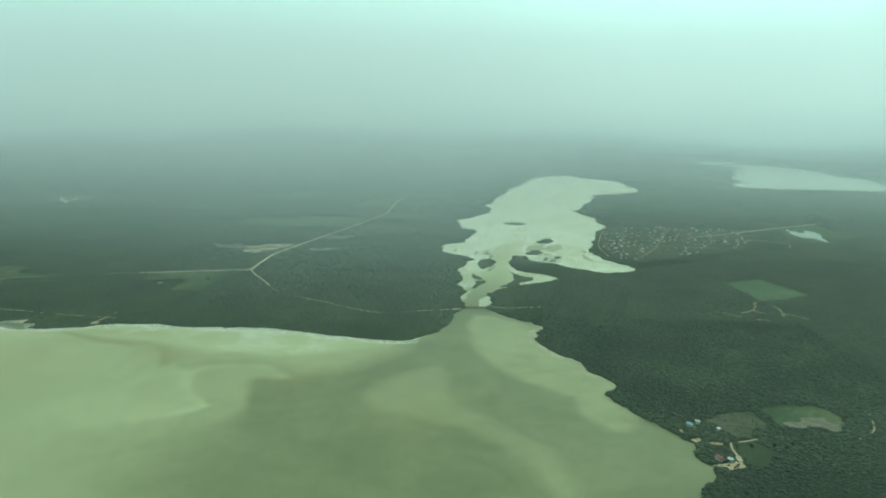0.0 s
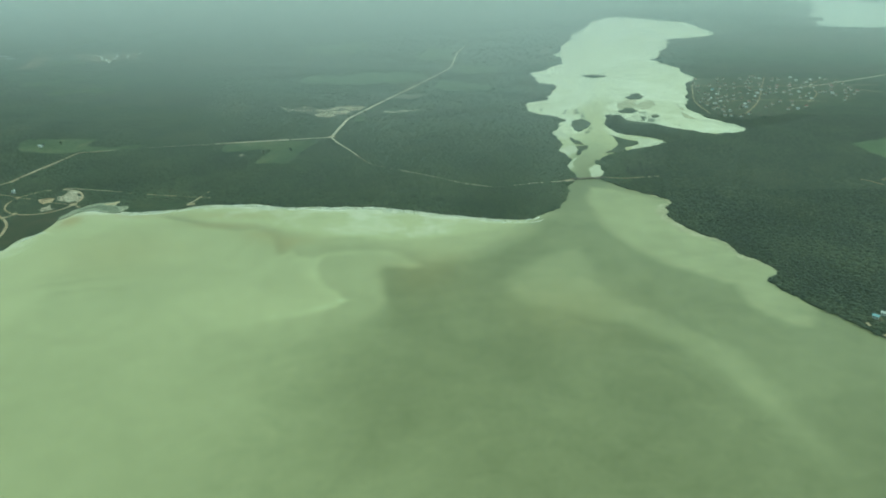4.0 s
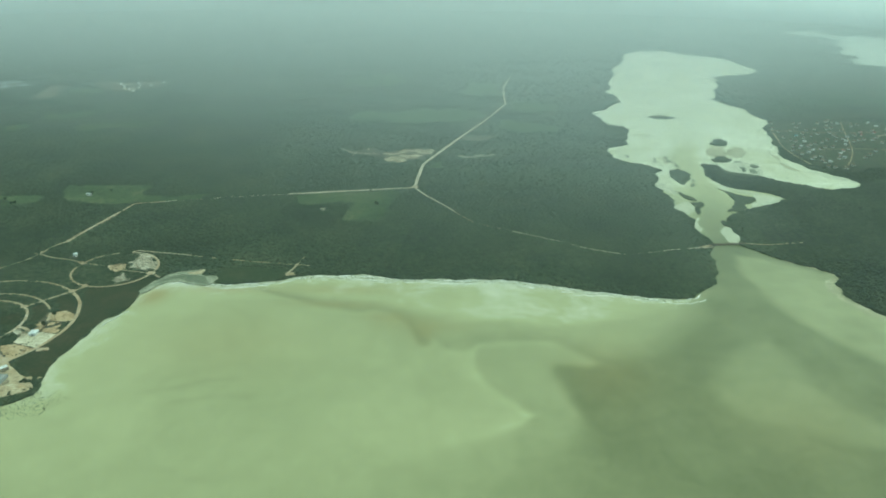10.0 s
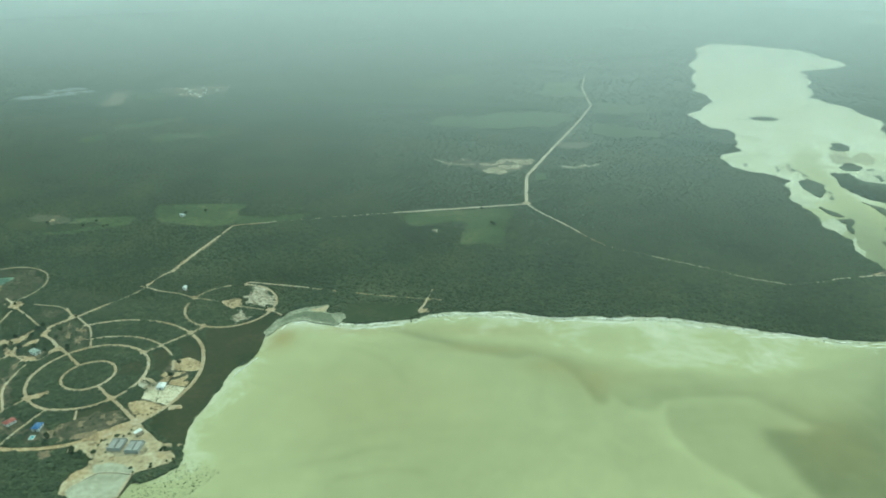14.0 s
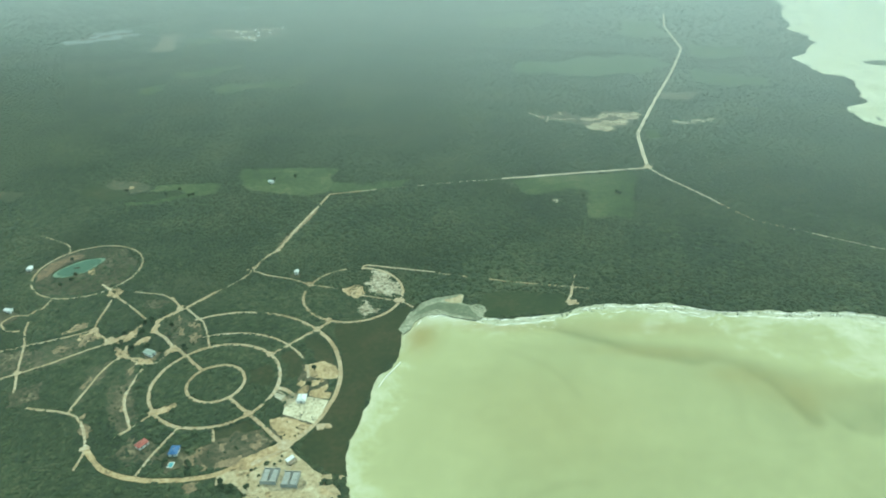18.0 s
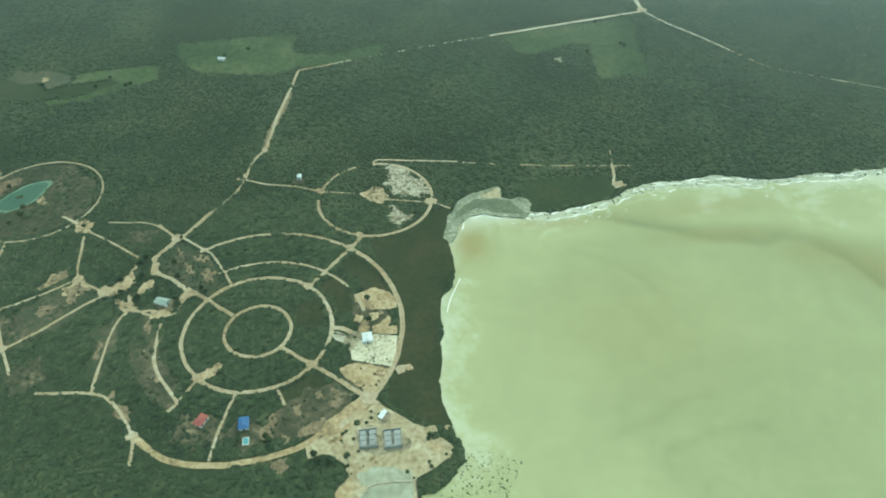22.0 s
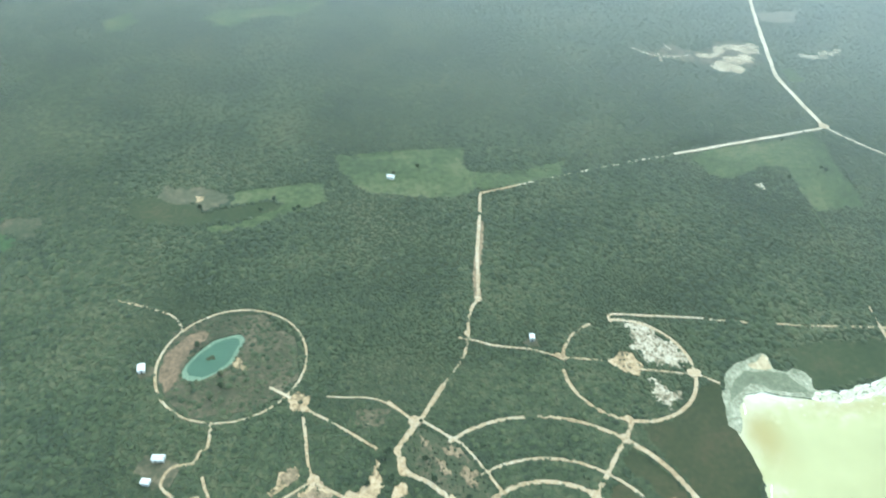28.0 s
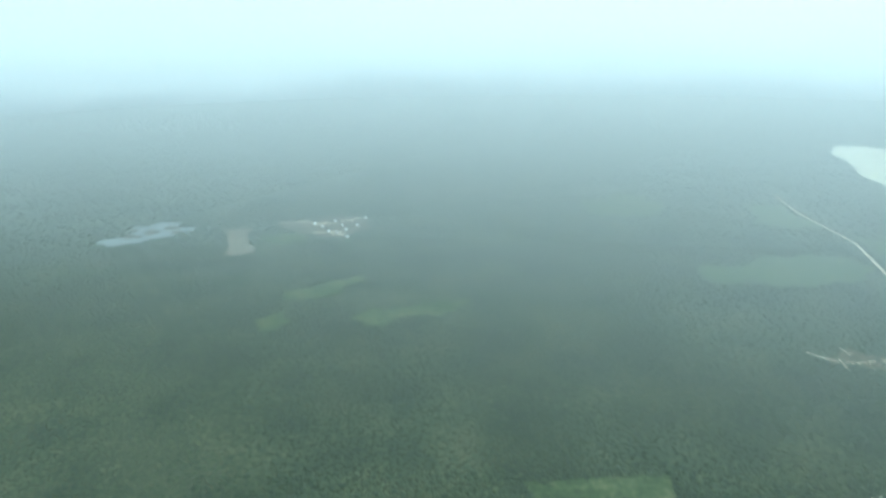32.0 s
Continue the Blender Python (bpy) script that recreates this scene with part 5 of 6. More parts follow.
def house(x, y, w, l, turn, roof, label, h=2.7, rise=1.4, hip=0.0, wall=None, group="", clear=2.5, plot=True):
    """A small house: walls, roof, a door and windows, set into a cleared plot."""
    base = tagged(new("house"), label, "house", group)
    bm = bmesh.new()
    box(bm, -w / 2, w / 2, -l / 2, l / 2, -0.1, h + 0.12)
    bmesh.ops.bevel(bm, geom=bm.edges[:], offset=0.04, segments=1, affect="EDGES")
    part("wall", bm, wall or M_WALL, base)
    top = part("roof", gable(w, l, h, rise, hip=hip), roof, base)
    bm = bmesh.new()
    r = max(0.3, l / 2 + 0.5 - hip)
    box(bm, -0.14, 0.14, -r, r, h + rise + 0.12, h + rise + 0.26)
    part("ridge_cap", bm, M_CONC, top)
    bm = bmesh.new()
    box(bm, -0.5, 0.5, -l / 2 - 0.05, -l / 2 + 0.05, 0.05, 2.05)
    part("door", bm, M_DARK, base)
    for sx in (-1, 1):
        for k in (-0.25, 0.25):
            bm = bmesh.new()
            box(bm, sx * w / 2 - 0.05, sx * w / 2 + 0.05, k * l - 0.6, k * l + 0.6, 1.0, 2.0)
            part("window", bm, M_DARK, base)
    base.matrix_basis = pose(x, y, 0.18, 0, 0, turn)
    HOUSES.append((x, y, max(w, l) / 2 + clear))
    return base


house(-215.5, 433, 6, 7, 4, M_WROOF, "white-roofed house on a plot of white marl", hip=2.5)
house(-316, 378.5, 5, 7.5, -28, M_RED, "house with a red hipped roof", hip=4)
house(-290, 374, 5.5, 7.5, 4, M_BLUE, "house with a bright blue roof and a white terrace", hip=3)
house(-359, 479.5, 5, 9, 68, M_SHED, "long shed with a pale green-grey sheet roof", rise=0.9)
house(-548.5, 606, 4.5, 6, 12, M_WROOF, "white-roofed shed beside the ring road", rise=0.8)
house(-271, 614, 3, 4, 0, M_WROOF, "tall narrow white hut beside a track", h=3.6, rise=0.6)
house(-521, 532, 3.4, 7, 84, M_WROOF, "long white-roofed house at the end of a lane", rise=1.0)
house(-525, 516, 3, 4.6, 80, M_WROOF, "small white-roofed annex at the end of a lane", rise=0.8)
house(-367, 834, 4, 6.5, 70, M_WROOF, "white-roofed farm shed in a pasture", rise=1.0)
house(750, 317, 3.6, 5.2, 52, M_CYAN, "house by the shore with a pale turquoise roof", rise=1.2)
house(760, 323, 2.8, 3.8, 60, M_WROOF, "small white-roofed house near the shore", rise=1.0)
house(776, 308, 2.8, 3.2, 20, M_WROOF, "white hut among trees near the shore", rise=0.8)
house(757, 251, 4, 6.5, 34, M_RED, "long house with a faded red roof by the shore", rise=1.4)
house(766, 249, 3, 4, 60, M_WROOF, "small pale-roofed house in a sandy yard", rise=1.0)
house(738, 151, 4.2, 6.8, 40, M_WROOF, "long white-roofed house by the shore", rise=1.2)
house(717.5, 140, 4.5, 6.5, 90, M_WROOF, "white round-roofed hall by the shore", rise=1.8, hip=3)
house(708.5, 125.5, 4.5, 7.5, 62, M_ZINC, "grey-roofed house with a terrace by the shore", rise=1.2)
for x, y, r in ((752, 317, 7), (776, 308, 4), (738, 151, 6), (716, 139, 6), (-271, 611, 7), (-521, 524, 15), (-289, 368, 12), (-316, 378, 9), (-546, 603, 7), (-358, 479, 9)):
    patch("yard", [(x + r * math.cos(k * 0.7854) * (0.8 + 0.3 * math.sin(k * 2.1 + x)), y + r * math.sin(k * 0.7854) * (0.8 + 0.3 * math.sin(k * 1.7 + y))) for k in range(8)], M_SCRUB, 0.14, 0.12, 2.5,
          "trodden sandy yard round a house", clear=0, category="yard")
road([(779, 284), (776, 272), (776, 261), (775, 249), (774, 240)], 2.4, "pale sandy track down to a shore house", clear=1.5)
road([(949, 357), (937, 325), (922, 309), (908, 300)], 2.2, "short pale track in the forest", ragged=0.6, wild=0.3)
road([(694, 121), (702, 122), (714, 124), (721, 122), (745, 120)], 3.0, "pale sandy lane behind shore houses")
road([(786, 285), (795, 288), (808, 293)], 2.0, "pale sandy track beside a small green field", clear=1.5)
for q in ([(747, 240), (755, 239), (760, 237), (759, 232), (772, 236), (777, 240), (779, 252), (779, 261), (774, 258), (773, 252), (768, 246), (762, 245), (752, 243)], [(700, 135), (706, 155), (712, 158), (708, 146), (702, 132)],
          [(737, 308), (740, 309), (740, 303), (737, 303)], [(742, 287), (752, 292), (752, 287), (745, 283)], [(758, 284), (771, 283), (770, 279), (759, 281)], [(722, 181), (730, 181), (730, 177), (723, 177)], [(694, 124), (700, 126), (702, 119), (695, 117)]):
    patch("yard", q, M_ROAD, 0.2, 0.2, 2.0, "bare pale sand by the shore houses", clear=1.5, category="yard")
patch("clearing", [(725, 180), (749, 189), (790, 187), (780, 164), (757, 160), (730, 153), (719, 157), (712, 161)], M_SCRUB, 0.12, 0.15, 4, "brown scrub behind the shore", clear=-40, category="clearing")
THIN.append([(725, 180), (749, 189), (790, 187), (780, 164), (757, 160), (730, 153), (719, 157), (712, 161)])

# a small blue pool house beside the blue roof
pool = tagged(new("swimming_pool"), "small bright turquoise pool with a pale rim", "pool")
bm = bmesh.new()
for a in ((-3.2, -2.6, -4.2, 4.2), (2.6, 3.2, -4.2, 4.2), (-2.6, 2.6, -4.2, -3.6), (-2.6, 2.6, 3.6, 4.2)):
    box(bm, *a, 0, 0.45)
part("rim", bm, M_WALL, pool)
bm = bmesh.new()
box(bm, -2.6, 2.6, -3.6, 3.6, 0.05, 0.3)
part("water", bm, M_POOL, pool)
pool.matrix_basis = pose(-288, 363, 0.2, 0, 0, 4) @ Matrix.Scale(0.6, 4)
HOUSES.append((-288, 363, 4))


def concrete_shell(x, y, turn):
    """An unfinished block: wall ring, two roof slabs with slots, a partition and corner posts."""
    base = tagged(new("building_shell"), "unfinished grey concrete building with open slots in its roof", "building", "unfinished buildings on the sand point")
    w, l, h = 10.0, 11.5, 3.2
    for n, a in enumerate(((-w / 2, w / 2, -l / 2, -l / 2 + 0.3), (-w / 2, w / 2, l / 2 - 0.3, l / 2), (-w / 2, -w / 2 + 0.3, -l / 2 + 0.3, l / 2 - 0.3), (w / 2 - 0.3, w / 2, -l / 2 + 0.3, l / 2 - 0.3), (-0.15, 0.15, -l / 2 + 0.3, l / 2 - 0.3))):
        bm = bmesh.new()
        box(bm, *a, 0, h)
        part("wall", bm, M_CONC, base)
    for sx in (-1, 1):
        for k in range(3):
            bm = bmesh.new()
            x0, x1 = sorted((sx * 0.8, sx * (w / 2 - 0.45)))
            y0 = -l / 2 + 0.6 + k * (l - 1.2) / 3
            box(bm, x0, x1, y0, y0 + (l - 1.2) / 3 - 0.35, h - 0.5, h - 0.25)
            part("roof_slab", bm, M_CONC, base)
    for sx in (-1, 1):
        for sy in (-1, 1):
            bm = bmesh.new()
            box(bm, sx * (w / 2 + 0.05) - 0.25, sx * (w / 2 + 0.05) + 0.25, sy * (l / 2 + 0.05) - 0.25, sy * (l / 2 + 0.05) + 0.25, 0, h + 0.4)
            part("post", bm, M_CONC, base)
    base.matrix_basis = pose(x, y, 0.2, 0, 0, turn)
    return base


concrete_shell(-216, 357, 2)
concrete_shell(-201.5, 355.5, 2)
shed = tagged(new("open_shed"), "open site shed with a tilted white sheet roof", "shed")
for px, py in ((-2, -2.5), (2, -2.5), (-2, 2.5), (2, 2.5)):
    bm = bmesh.new()
    box(bm, px - 0.1, px + 0.1, py - 0.1, py + 0.1, 0, 2.6)
    part("post", bm, M_TRUNK, shed)
bm = bmesh.new()
box(bm, -2.6, 0.4, -3.2, 3.2, 2.6, 2.75)
bmesh.ops.rotate(bm, verts=bm.verts, cent=(0, 0, 2.6), matrix=Matrix.Rotation(0.2, 3, "Y"))
part("roof", bm, M_WROOF, shed, "white sheet roof")
bm = bmesh.new()
box(bm, 0.6, 3.0, -3.2, 3.2, 2.2, 2.32)
part("roof", bm, M_THATCH, shed, "brown thatched half of the roof")
shed.matrix_basis = pose(-206, 371.5, 0.2, 0, 0, -35)


def heap(x, y, r, mat, label):
    rng = random.Random(int(x * 13 + y))
    bm = bmesh.new()
    bmesh.ops.create_icosphere(bm, subdivisions=3, radius=1.0)
    for v in bm.verts:
        k = 0.75 + 0.5 * noise.noise(v.co * 1.7 + Vector((x, y, 0)))
        v.co = Vector((v.co.x * r * k, v.co.y * r * k, max(v.co.z, -0.15) * r * 0.42 * k))
    tagged(part("earth_heap", bm, mat, at=pose(x, y, 0.15, 0, 0, rng.uniform(0, 360))), label, "heap", "heaps on the building plots")


for x, y, r in ((-223, 369, 2.6), (-229, 364, 1.6), (-232, 358, 1.3), (-176, 356, 3.6), (-214, 372, 1.8), (-222, 350, 1.3)):
    heap(x, y, r, M_FLOOR, "dark heap of cleared brush on bare sand")
for x, y, r in ((-213, 462, 3.2), (-204, 466, 2.4), (-215, 446, 2.6), (-208, 404, 4.0), (-189, 407, 3.0), (-169, 361, 2.4), (-206, 456, 2.2)):
    heap(x, y, r, M_SAND, "pale heap of sand on a bare plot")

# ---------------------------------------------------------------- bridge over the river mouth
bridge = tagged(new("bridge"), "low timber bridge across the river mouth", "bridge")
bm = bmesh.new()
box(bm, -25, 25, -1.6, 1.6, 0.6, 0.95)
part("deck", bm, M_TRUNK, bridge)
for sy in (-1.5, 1.5):
    bm = bmesh.new()
    box(bm, -25, 25, sy - 0.06, sy + 0.06, 1.75, 1.9)
    part("rail", bm, M_TRUNK, bridge)
for k in range(11):
    for sy in (-1.4, 1.4):
        bm = bmesh.new()
        bmesh.ops.create_cone(bm, cap_ends=True, segments=8, radius1=0.18, radius2=0.14, depth=3.4, matrix=Matrix.Translation((-24 + 4.8 * k, sy, 0.15)))
        part("pile", bm, M_TRUNK, bridge)
bridge.matrix_basis = pose(538, 700, -0.3, 0, 0, 10)
road([(560, 705), (590, 702), (640, 712)], 1.8, "faint sandy track beyond the bridge", ragged=0.5, clear=0.0, wild=0.45)
road([(500, 688), (517, 697)], 3.4, "sandy ramp to the bridge")

# ---------------------------------------------------------------- lakeside village
VILLAGE = [(812, 1180), (838, 1320), (880, 1425), (1010, 1440), (1200, 1420), (1180, 1250), (1080, 1150), (950, 1080), (870, 1040), (825, 1080)]
THIN.append(VILLAGE)
patch("clearing", VILLAGE, M_REGROWTH, 0.05, 0.1, 12, "lakeside village ground with sandy lanes and trees", clear=-40, category="clearing")
road([(1053, 1307), (1152, 1358), (1242, 1411), (1338, 1467), (1467, 1538)], 5.0, "pale straight track from the village to a field", mat=M_PALEROAD, ragged=0.4)
for q in ([(818, 1080), (815, 1180), (836, 1280), (850, 1340)], [(850, 1340), (980, 1330), (1100, 1345), (1260, 1350)], [(870, 1060), (940, 1180), (1000, 1330), (1040, 1430)], [(1040, 1180), (1090, 1260), (1110, 1345), (1180, 1425)],
          [(830, 1180), (960, 1200), (1080, 1190)], [(1200, 1300), (1260, 1250), (1240, 1200)]):
    road(q, 2.2, "pale sandy village lane", ragged=0.6, wild=0.4)
vrng = random.Random(11)
models = [house(860, 1100, 4.2, 6, 10, M_WROOF, "village house with a white sheet roof", group="village houses", h=2.3), house(900, 1130, 4.4, 6.4, 60, M_ZINC, "village house with a grey zinc roof", group="village houses", h=2.3),
          house(930, 1260, 4, 5.2, 30, M_THATCH, "small thatched village hut among trees", group="village houses", rise=2.0), house(1150, 1330, 4.4, 6.4, 80, M_RED, "village house with a faded red roof", group="village houses", h=2.3),
          house(880, 1290, 4, 5.6, 100, M_CYAN, "village house with a pale turquoise roof", group="village houses", h=2.3)]
spots = [(m.matrix_basis.translation.x, m.matrix_basis.translation.y) for m in models]
while len(spots) < 125:
    x, y = vrng.uniform(810, 1220), vrng.uniform(1040, 1440)
    if inside(VILLAGE, np.array([x]), np.array([y]))[0] and all(math.hypot(x - a, y - b) > 11 for a, b in spots):
        spots.append((x, y))
        m = models[vrng.choice((0, 1, 2, 2, 2, 2, 2, 2, 2, 2, 2, 3))]
        copy_thing(m, pose(x, y, 0.18, 0, 0, vrng.uniform(0, 180)))
        HOUSES.append((x, y, 4.5))
for x, y in ((-672, 1690), (-688, 1672), (-706, 1682), (-682, 1722), (-722, 1712), (-652, 1722), (-742, 1737), (-702, 1757), (-664, 1640), (-640, 1780)):
    copy_thing(models[vrng.choice((0, 0, 1))], pose(x, y, 0.18, 0, 0, vrng.uniform(0, 180)))
    HOUSES.append((x, y, 6))
for x, y in ((1335, 1420), (1160, 2500), (1190, 2560), (1210, 2520)):
    copy_thing(models[0], pose(x, y, 0.18, 0, 0, vrng.uniform(0, 180)))
    HOUSES.append((x, y, 6))

mast = tagged(new("mast"), "slim white mast on the far shore of the lagoon", "mast")
bm = bmesh.new()
bmesh.ops.create_cone(bm, cap_ends=True, segments=10, radius1=2.2, radius2=0.8, depth=26, matrix=Matrix.Translation((0, 0, 13)))
part("pole", bm, M_WROOF, mast)
bm = bmesh.new()
box(bm, -3, 3, -3, 3, 0, 2.5)
part("footing", bm, M_CONC, mast)
mast.matrix_basis = pose(930, 2655, 0)


# ---------------------------------------------------------------- woods
scatter("low_forest", PLAN, 1.85, 5, (0.75, 1.8), 2, "dense low dark green scrub forest between the sandy roads", low=0.14, lift=0.1)


def eastern(x, y):
    return (x > 560) & (y < 680)


scatter("forest", NEAR, 3.0, 5, (1.3, 2.7), 3, "dense dark green tropical forest of low crowns", skip=lambda x, y: within(PLAN)(x, y) | eastern(x, y), low=0.12)
scatter("darker_forest", EAST, 3.2, 5, (1.4, 3.0), 8, "darker wood behind the eastern shore", skip=lambda x, y: ~eastern(x, y), low=0.22, mat=M_DARKCROWN)
scatter("far_darker_forest", [(600, 1350, 90, 1080)], 4.6, 5, (1.9, 3.5), 14, "darker woods east of the river mouth", skip=within(NEAR), low=0.12, far=True, mat=M_DARKCROWN)
scatter("far_forest", MID, 4.6, 5, (1.9, 3.5), 4, "dark green woods farther inland", skip=within(NEAR + [(600, 1350, 90, 1080)]), low=0.10, far=True)
scatter("last_forest", [(-2600, 2600, 3100, 4400)], 26.0, 6, (12.0, 17.0), 6, "dark woods fading into the mist", low=0.25)
scatter("distant_forest", FAR, 11.0, 5, (5.0, 8.0), 5, "dark green woods towards the horizon", skip=within(MID), low=0.08, far=True)


M_EMERGENT = surface("emergent_crowns", [(0.36, (0.020, 0.030, 0.014)), (0.46, (0.029, 0.042, 0.019)), (0.56, (0.045, 0.060, 0.026)), (0.66, (0.062, 0.074, 0.034))], 0.02, 0.4, bump=0, islands=0.18)
scatter("tall_trees", NEAR, 8.5, 7, (1.6, 3.4), 12, "taller rounded trees standing out of the forest's canopy", skip=lambda x, y: within(PLAN)(x, y) | eastern(x, y), low=0.20, mat=M_EMERGENT, gap=1.1)
scatter("tall_trees", EAST, 9.0, 7, (1.7, 3.3), 15, "taller rounded trees in the darker eastern wood", skip=lambda x, y: ~eastern(x, y), low=0.3, mat=M_DARKCROWN, gap=1.1)
scatter("tall_trees", PLAN, 6.5, 7, (1.1, 2.3), 13, "taller rounded trees standing out of the scrub forest", low=0.22, mat=M_EMERGENT, lift=0.2, gap=1.2)


def shrubs(name, outline, count, size, z, seed, label, mat=None):
    """Low bushes strewn over an outline, joined."""
    rng = np.random.default_rng(seed)
    lo, hi = np.min(outline, 0), np.max(outline, 0)
    x, y = rng.uniform(lo[0], hi[0], count * 3), rng.uniform(lo[1], hi[1], count * 3)
    k = inside(outline, x, y)
    for line, m, _ in KEEP_CLEAR:
        k &= far_from(line[::3], x, y) > m
    for hx, hy, hr in HOUSES:
        k &= (x - hx) ** 2 + (y - hy) ** 2 > (hr - 1.5) ** 2
    x, y = x[k][:count], y[k][:count]
    shapes = crown_shapes(6, 5, random.Random(seed))
    vs, fs, base = [], [], 0
    for n, (px, py) in enumerate(zip(x, y)):
        v, f = shapes[n % 5]
        r = rng.uniform(*size)
        a = rng.uniform(0, 6.28)
        q = np.column_stack([v[:, 0] * math.cos(a) - v[:, 1] * math.sin(a), v[:, 0] * math.sin(a) + v[:, 1] * math.cos(a), v[:, 2] * 0.8]) * r
        vs.append(q + (px, py, z + r * 0.3))
        fs.append(f + base)
        base += len(v)
    return tagged(from_arrays(name, np.concatenate(vs), np.concatenate(fs), mat or M_CROWN), label, "shrubs", kind="stuff")


patch("clearing", [(-239, 443), (-220, 441), (-220, 432), (-227, 424), (-232, 430), (-230, 438)], M_GREYSAND, 0.26, 0.1, 2, "grey sandy drive beside a white-roofed house", category="clearing")
shrubs("shrubs", [(-228, 424), (-212, 437), (-197, 436), (-199, 409), (-216, 414)], 34, (0.2, 0.5), 0.3, 21, "dark bushes dotted over a white marl plot")
shrubs("shrubs", SAND_POINT, 14, (0.2, 0.5), 0.2, 22, "scattered dark bushes on the sandy building site", mat=M_EMERGENT)
shrubs("shrubs", [(-228, 476), (-212, 470), (-199, 452), (-194, 442), (-222, 440), (-226, 458)], 14, (0.4, 1.1), 0.2, 23, "bushes left standing on bare plots")
shrubs("shrubs", [(-228, 420), (-196, 417), (-204, 398), (-214, 388), (-232, 402)], 14, (0.4, 1.1), 0.2, 24, "bushes left standing on bare plots")
shrubs("shrubs", [(-165, 345), (-150, 345), (-128, 335), (-140, 312), (-178, 300), (-184, 316), (-166, 326)], 260, (0.2, 0.6), -0.6, 25, "mangrove seedlings standing in shallow water")
shrubs("shrubs", [(-216, 602), (-196, 622), (-178, 612), (-172, 596), (-190, 590), (-178, 568), (-186, 556), (-200, 582), (-222, 594)], 60, (0.3, 0.9), 0.1, 26, "bushes among white marl diggings")
for k, q in enumerate((SCRUB_BLOCK, [(-445, 500), (-420, 507), (-406, 492), (-432, 472), (-448, 482)], [(-372, 455), (-352, 430), (-345, 398), (-338, 388), (-352, 400), (-368, 425)],
                       [(-255, 392), (-225, 388), (-240, 372), (-275, 362), (-275, 378)])):
    shrubs("shrubs", q, (170, 90, 60, 60)[k], (0.4, 1.2), -0.1, 30 + k, "low green bushes over a half-cleared scrub block", mat=M_CROWN)
shrubs("shrubs", [(747, 241), (759, 233), (772, 236), (778, 245), (778, 258), (768, 250), (752, 244)], 22, (0.5, 1.4), 0.2, 61, "bushes in the sandy yards of shore houses", mat=M_DARKCROWN)
shrubs("shrubs", [(770, 332), (793, 346), (826, 356), (829, 334), (825, 316), (809, 309), (802, 296), (786, 302), (779, 323)], 70, (0.4, 1.1), 0.1, 62, "dark bushes over a dry clearing", mat=M_DARKCROWN)
fringe = curve_through(BAY_NORTH[17:36], 20.0)
shrubs("shrubs", fringe + [(x, y - 9) for x, y in reversed(fringe)], 650, (0.25, 0.8), -0.6, 50, "mangrove seedlings along the water's edge")
for k, q in enumerate(PASTURES[:4]):
    shrubs("shrubs", q, 70, (0.3, 1.0), 0.1, 40 + k, "scattered bushes in a pasture")


# ---------------------------------------------------------------- surf
def wavelets():
    """Thin broken crests of foam that run along the shore."""
    rng = random.Random(5)
    v, f = [], []
    line = curve_through(BAY_NORTH[14:38], 2.0)
    for off, wide, chance in ((1.5, 0.8, 0.5), (4.5, 0.6, 0.45), (9.5, 0.6, 0.45), (13, 0.4, 0.12)):
        i = 1
        while i < len(line) - 12:
            n = rng.randint(3, 10)
            if rng.random() < chance:
                base = len(v)
                o = off + rng.uniform(-1.2, 1.2)
                for k in range(n + 1):
                    (ax, ay), (bx, by) = line[i + k - 1], line[i + k + 1]
                    d = Vector((bx - ax, by - ay)).normalized()
                    px, py = line[i + k]
                    t = wide * math.sin(math.pi * (k + 0.3) / (n + 0.6)) * rng.uniform(0.6, 1.3) + 0.05
                    c = o + 0.8 * math.sin(k * 0.9 + i)
                    v += [(px + d.y * (c - t), py - d.x * (c - t), -0.52), (px + d.y * (c + t), py - d.x * (c + t), -0.52), (px + d.y * c, py - d.x * c, -0.42)]
                    if k:
                        p, q = base + 3 * (k - 1), base + 3 * k
                        f += [(p, q, q + 2), (p, q + 2, p + 2), (p + 2, q + 2, q + 1), (p + 2, q + 1, p + 1)]
            i += n
    tagged(from_arrays("surf", v, f, M_FOAM), "thin broken lines of white foam along the shore", "foam", kind="stuff")


wavelets()


def flecks():
    """Small torn patches of foam and washed-up white sand in the shallows."""
    rng = random.Random(17)
    v, f = [], []
    line = curve_through(BAY_NORTH[16:37], 1.5)
    for _ in range(1500):
        i = rng.randrange(1, len(line) - 1)
        (ax, ay), (bx, by), (px, py) = line[i - 1], line[i + 1], line[i]
        if rng.random() > (0.35 + 0.65 * math.exp(-((px - 220) / 170) ** 2)):
            continue
        d = Vector((bx - ax, by - ay)).normalized()
        o = 0.5 + abs(rng.gauss(0, 1)) * (9 + 7 * math.exp(-((px - 230) / 110) ** 2))
        cx, cy = px + d.y * o, py - d.x * o
        a, b = rng.uniform(0.4, 1.9), rng.uniform(0.25, 0.7)
        base, n = len(v), 7
        v.append((cx, cy, -0.50))
        for k in range(n):
            t, r = 2 * math.pi * k / n, rng.uniform(0.6, 1.3)
            u, w = a * r * math.cos(t), b * r * math.sin(t)
            v.append((cx + d.x * u - d.y * w, cy + d.y * u + d.x * w, -0.545))
        f += [(base, base + 1 + k, base + 1 + (k + 1) % n) for k in range(n)]
    tagged(from_arrays("foam_flecks", v, f, M_SHELL), "white flecks of foam and shell sand in the shallows", "foam", kind="stuff")


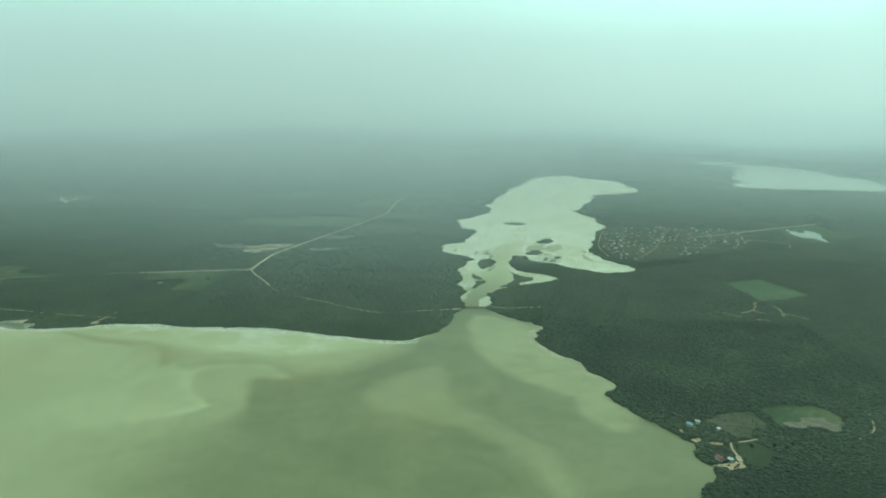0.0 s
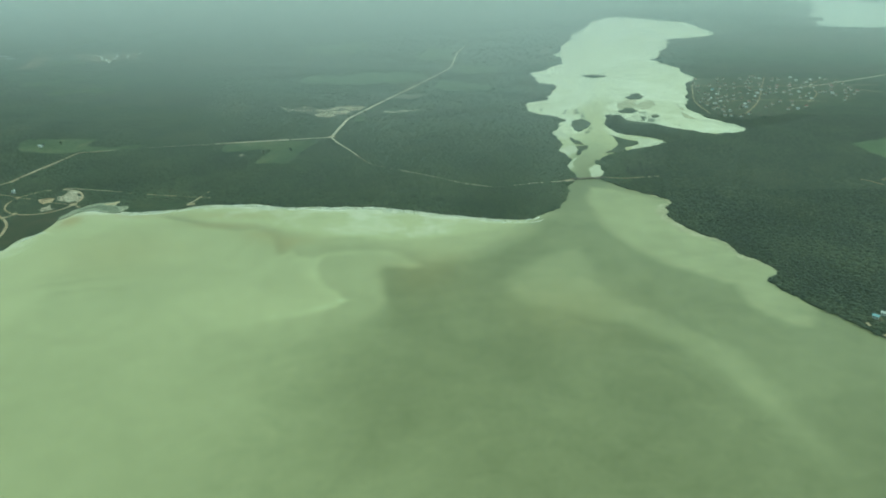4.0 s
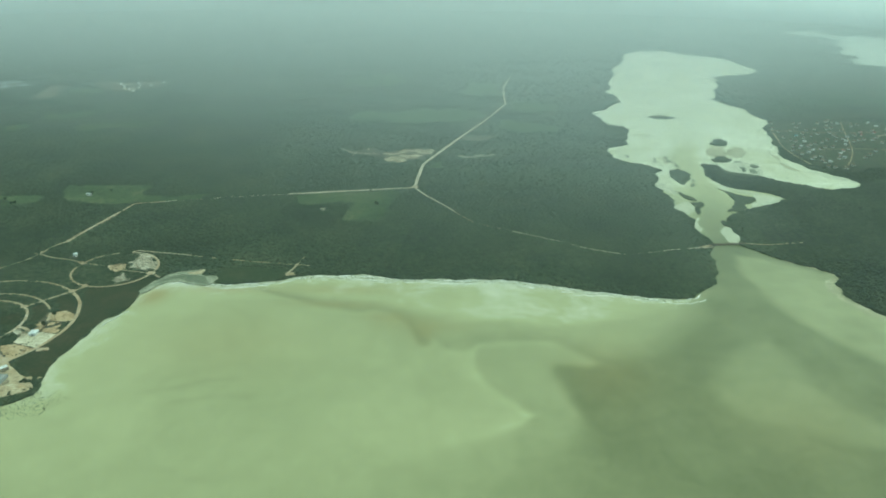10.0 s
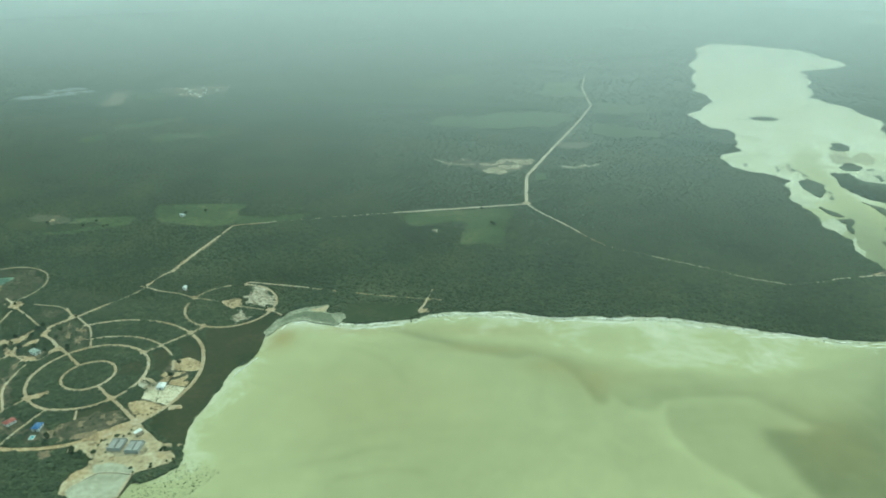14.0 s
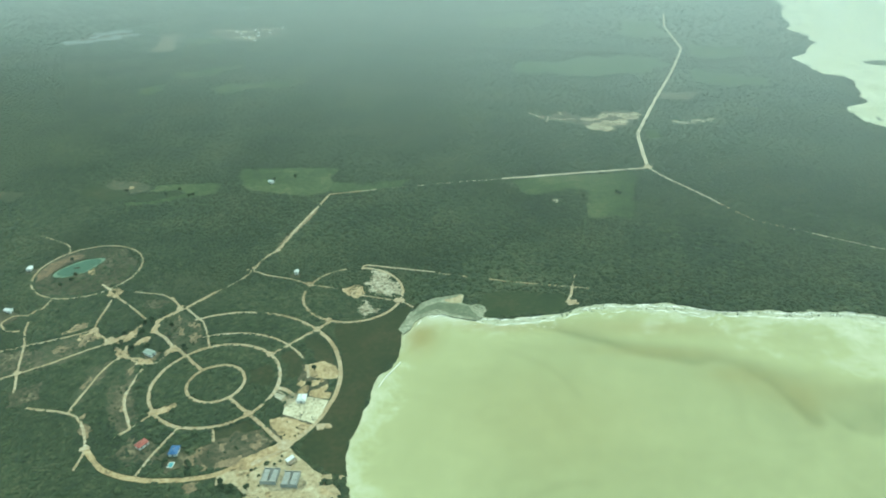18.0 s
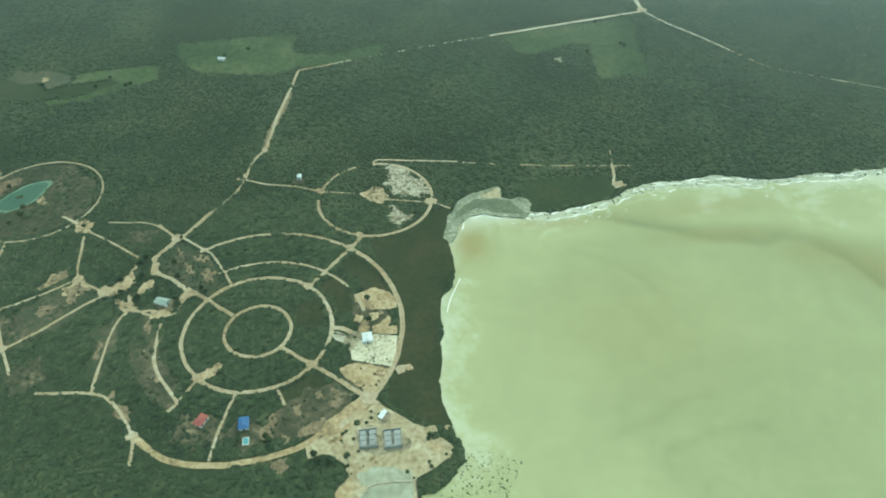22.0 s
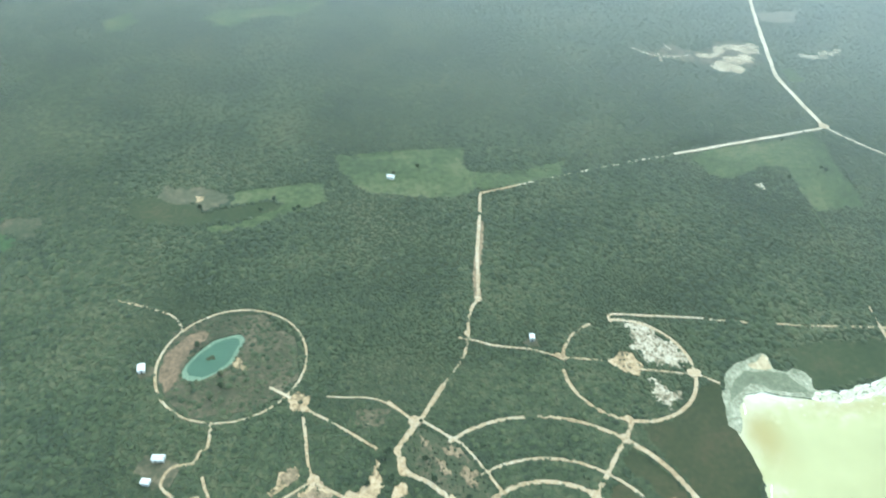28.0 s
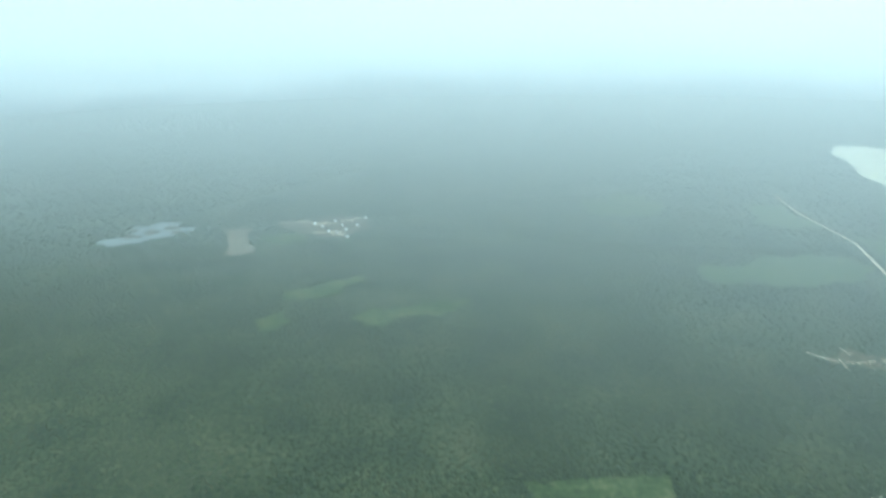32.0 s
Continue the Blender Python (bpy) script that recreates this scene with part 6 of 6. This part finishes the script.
flecks()
for q in ([(-151, 524), (-145, 540), (-141, 549), (-129, 555), (-122, 561), (-116, 559)], [(-111, 554), (-104, 551), (-97, 552)], [(-160, 452), (-157, 463), (-152, 474), (-147, 484)]):
    road(q, 0.8, "thin white crest of a small wave", z=-0.4, name="foam", mat=M_FOAM, ragged=0.5)


# ---------------------------------------------------------------- single trees
def tree(x, y, size, seed):
    """A single tree: tapered trunk with limbs, and a crown of many small leaf clumps."""
    rng = random.Random(seed)
    base = tagged(new("tree"), "single broad dark green tree standing in open ground", "tree", "single trees in the clearings")
    bm = bmesh.new()
    bmesh.ops.create_cone(bm, cap_ends=True, segments=7, radius1=0.28, radius2=0.14, depth=3.0, matrix=Matrix.Translation((0, 0, 1.5)))
    for k in range(5):
        a = k * 1.257 + rng.uniform(-0.3, 0.3)
        m = Matrix.Translation((0, 0, 2.6)) @ Matrix.Rotation(a, 4, "Z") @ Matrix.Rotation(0.9, 4, "Y") @ Matrix.Translation((0, 0, 0.9))
        bmesh.ops.create_cone(bm, cap_ends=True, segments=5, radius1=0.12, radius2=0.05, depth=1.8, matrix=m)
    part("trunk", bm, M_TRUNK, base)
    bm = bmesh.new()
    for k in range(70):
        d = Vector((rng.gauss(0, 1), rng.gauss(0, 1), rng.gauss(0, 0.7))).normalized() * rng.uniform(0.5, 1.0)
        m = Matrix.Translation((d.x * 2.0, d.y * 2.0, 4.0 + d.z * 1.5)) @ Matrix.Rotation(rng.uniform(0, 6), 4, Vector((rng.random(), rng.random(), 1)).normalized()) @ Matrix.Diagonal((rng.uniform(0.4, 0.8), rng.uniform(0.4, 0.8), rng.uniform(0.2, 0.45), 1))
        bmesh.ops.create_icosphere(bm, subdivisions=1, radius=1.0, matrix=m)
    part("crown", bm, M_CROWN, base)
    base.matrix_basis = pose(x, y, 0.05) @ Matrix.Scale(size, 4)
    return base


def bush(x, y, size, seed):
    """A low rounded bush of many small leaf clumps on a few short stems."""
    rng = random.Random(seed)
    base = tagged(new("bush"), "dark rounded bush on bare ochre sand", "bush", "bushes on the sand point")
    bm = bmesh.new()
    for k in range(4):
        m = Matrix.Rotation(k * 1.57, 4, "Z") @ Matrix.Rotation(0.5, 4, "Y") @ Matrix.Translation((0, 0, 0.35))
        bmesh.ops.create_cone(bm, cap_ends=True, segments=5, radius1=0.06, radius2=0.03, depth=0.7, matrix=m)
    part("stems", bm, M_TRUNK, base)
    bm = bmesh.new()
    for k in range(45):
        d = Vector((rng.gauss(0, 1), rng.gauss(0, 1), rng.gauss(0, 0.5))).normalized() * rng.uniform(0.4, 1.0)
        m = Matrix.Translation((d.x * 0.8, d.y * 0.8, 0.6 + d.z * 0.45)) @ Matrix.Rotation(rng.uniform(0, 6), 4, "Z") @ Matrix.Diagonal((rng.uniform(0.15, 0.38), rng.uniform(0.15, 0.38), rng.uniform(0.1, 0.2), 1))
        bmesh.ops.create_icosphere(bm, subdivisions=1, radius=1.0, matrix=m)
    part("crown", bm, M_CROWN, base)
    base.matrix_basis = pose(x, y, 0.15) @ Matrix.Scale(size, 4)
    return base


shrub = bush(-217, 368.5, 1.25, 4)
for x, y, k in ((-224.5, 358, 1.4), (-231, 362, 1.6), (-231, 356, 0.7), (-248, 352, 1.5), (-179, 356.5, 2.6), (-180.5, 354, 2.0), (-171, 343, 1.3), (-167, 345, 1.4), (-181, 339, 1.6), (-180, 336, 1.7), (-194, 334, 1.7), (-228, 341, 1.5), (-190.5, 330, 1.1), (-214, 376, 1.2), (-205, 374, 1.9), (-209, 373.5, 1.5), (-223, 369, 1.1), (-219, 340, 0.8), (-226, 336, 0.8)):
    copy_thing(shrub, pose(x, y, 0.15, 0, 0, 77 * k) @ Matrix.Scale(0.68 * k, 4))
first = tree(-340, 850, 1.0, 1)
trng = random.Random(9)
for x, y, k in ((-392, 485, 1.1), (-377, 484, 1.2), (-350, 481, 1.0), (-437, 567.5, 0.8), (-383, 521, 0.9), (-380, 526, 1.0), (-379, 507, 1.0), (-358, 547, 0.6), (-365, 487, 1.1)):
    copy_thing(first, pose(x, y, 0.05, 0, 0, 50 * k) @ Matrix.Scale(k, 4))
for x0, x1, y0, y1, n in ((-420, -300, 815, 880, 1), (-560, -440, 785, 825, 5), (20, 85, 775, 885, 4), (-300, -270, 360, 376, 3), (-250, -226, 345, 352, 4), (-224, -206, 448, 470, 3), (-400, -330, 480, 520, 8), (790, 835, 262, 292, 4), (-515, -460, 570, 640, 10)):
    for _ in range(n):
        x, y = trng.uniform(x0, x1), trng.uniform(y0, y1)
        if all(math.hypot(x - hx, y - hy) > hr for hx, hy, hr in HOUSES) and not inside(shore_pond, np.array([x]), np.array([y]))[0] and all(far_from(l, np.array([x]), np.array([y]))[0] > m + 1 for l, m, _ in KEEP_CLEAR):
            copy_thing(first, pose(x, y, 0.05, 0, 0, trng.uniform(0, 360)))
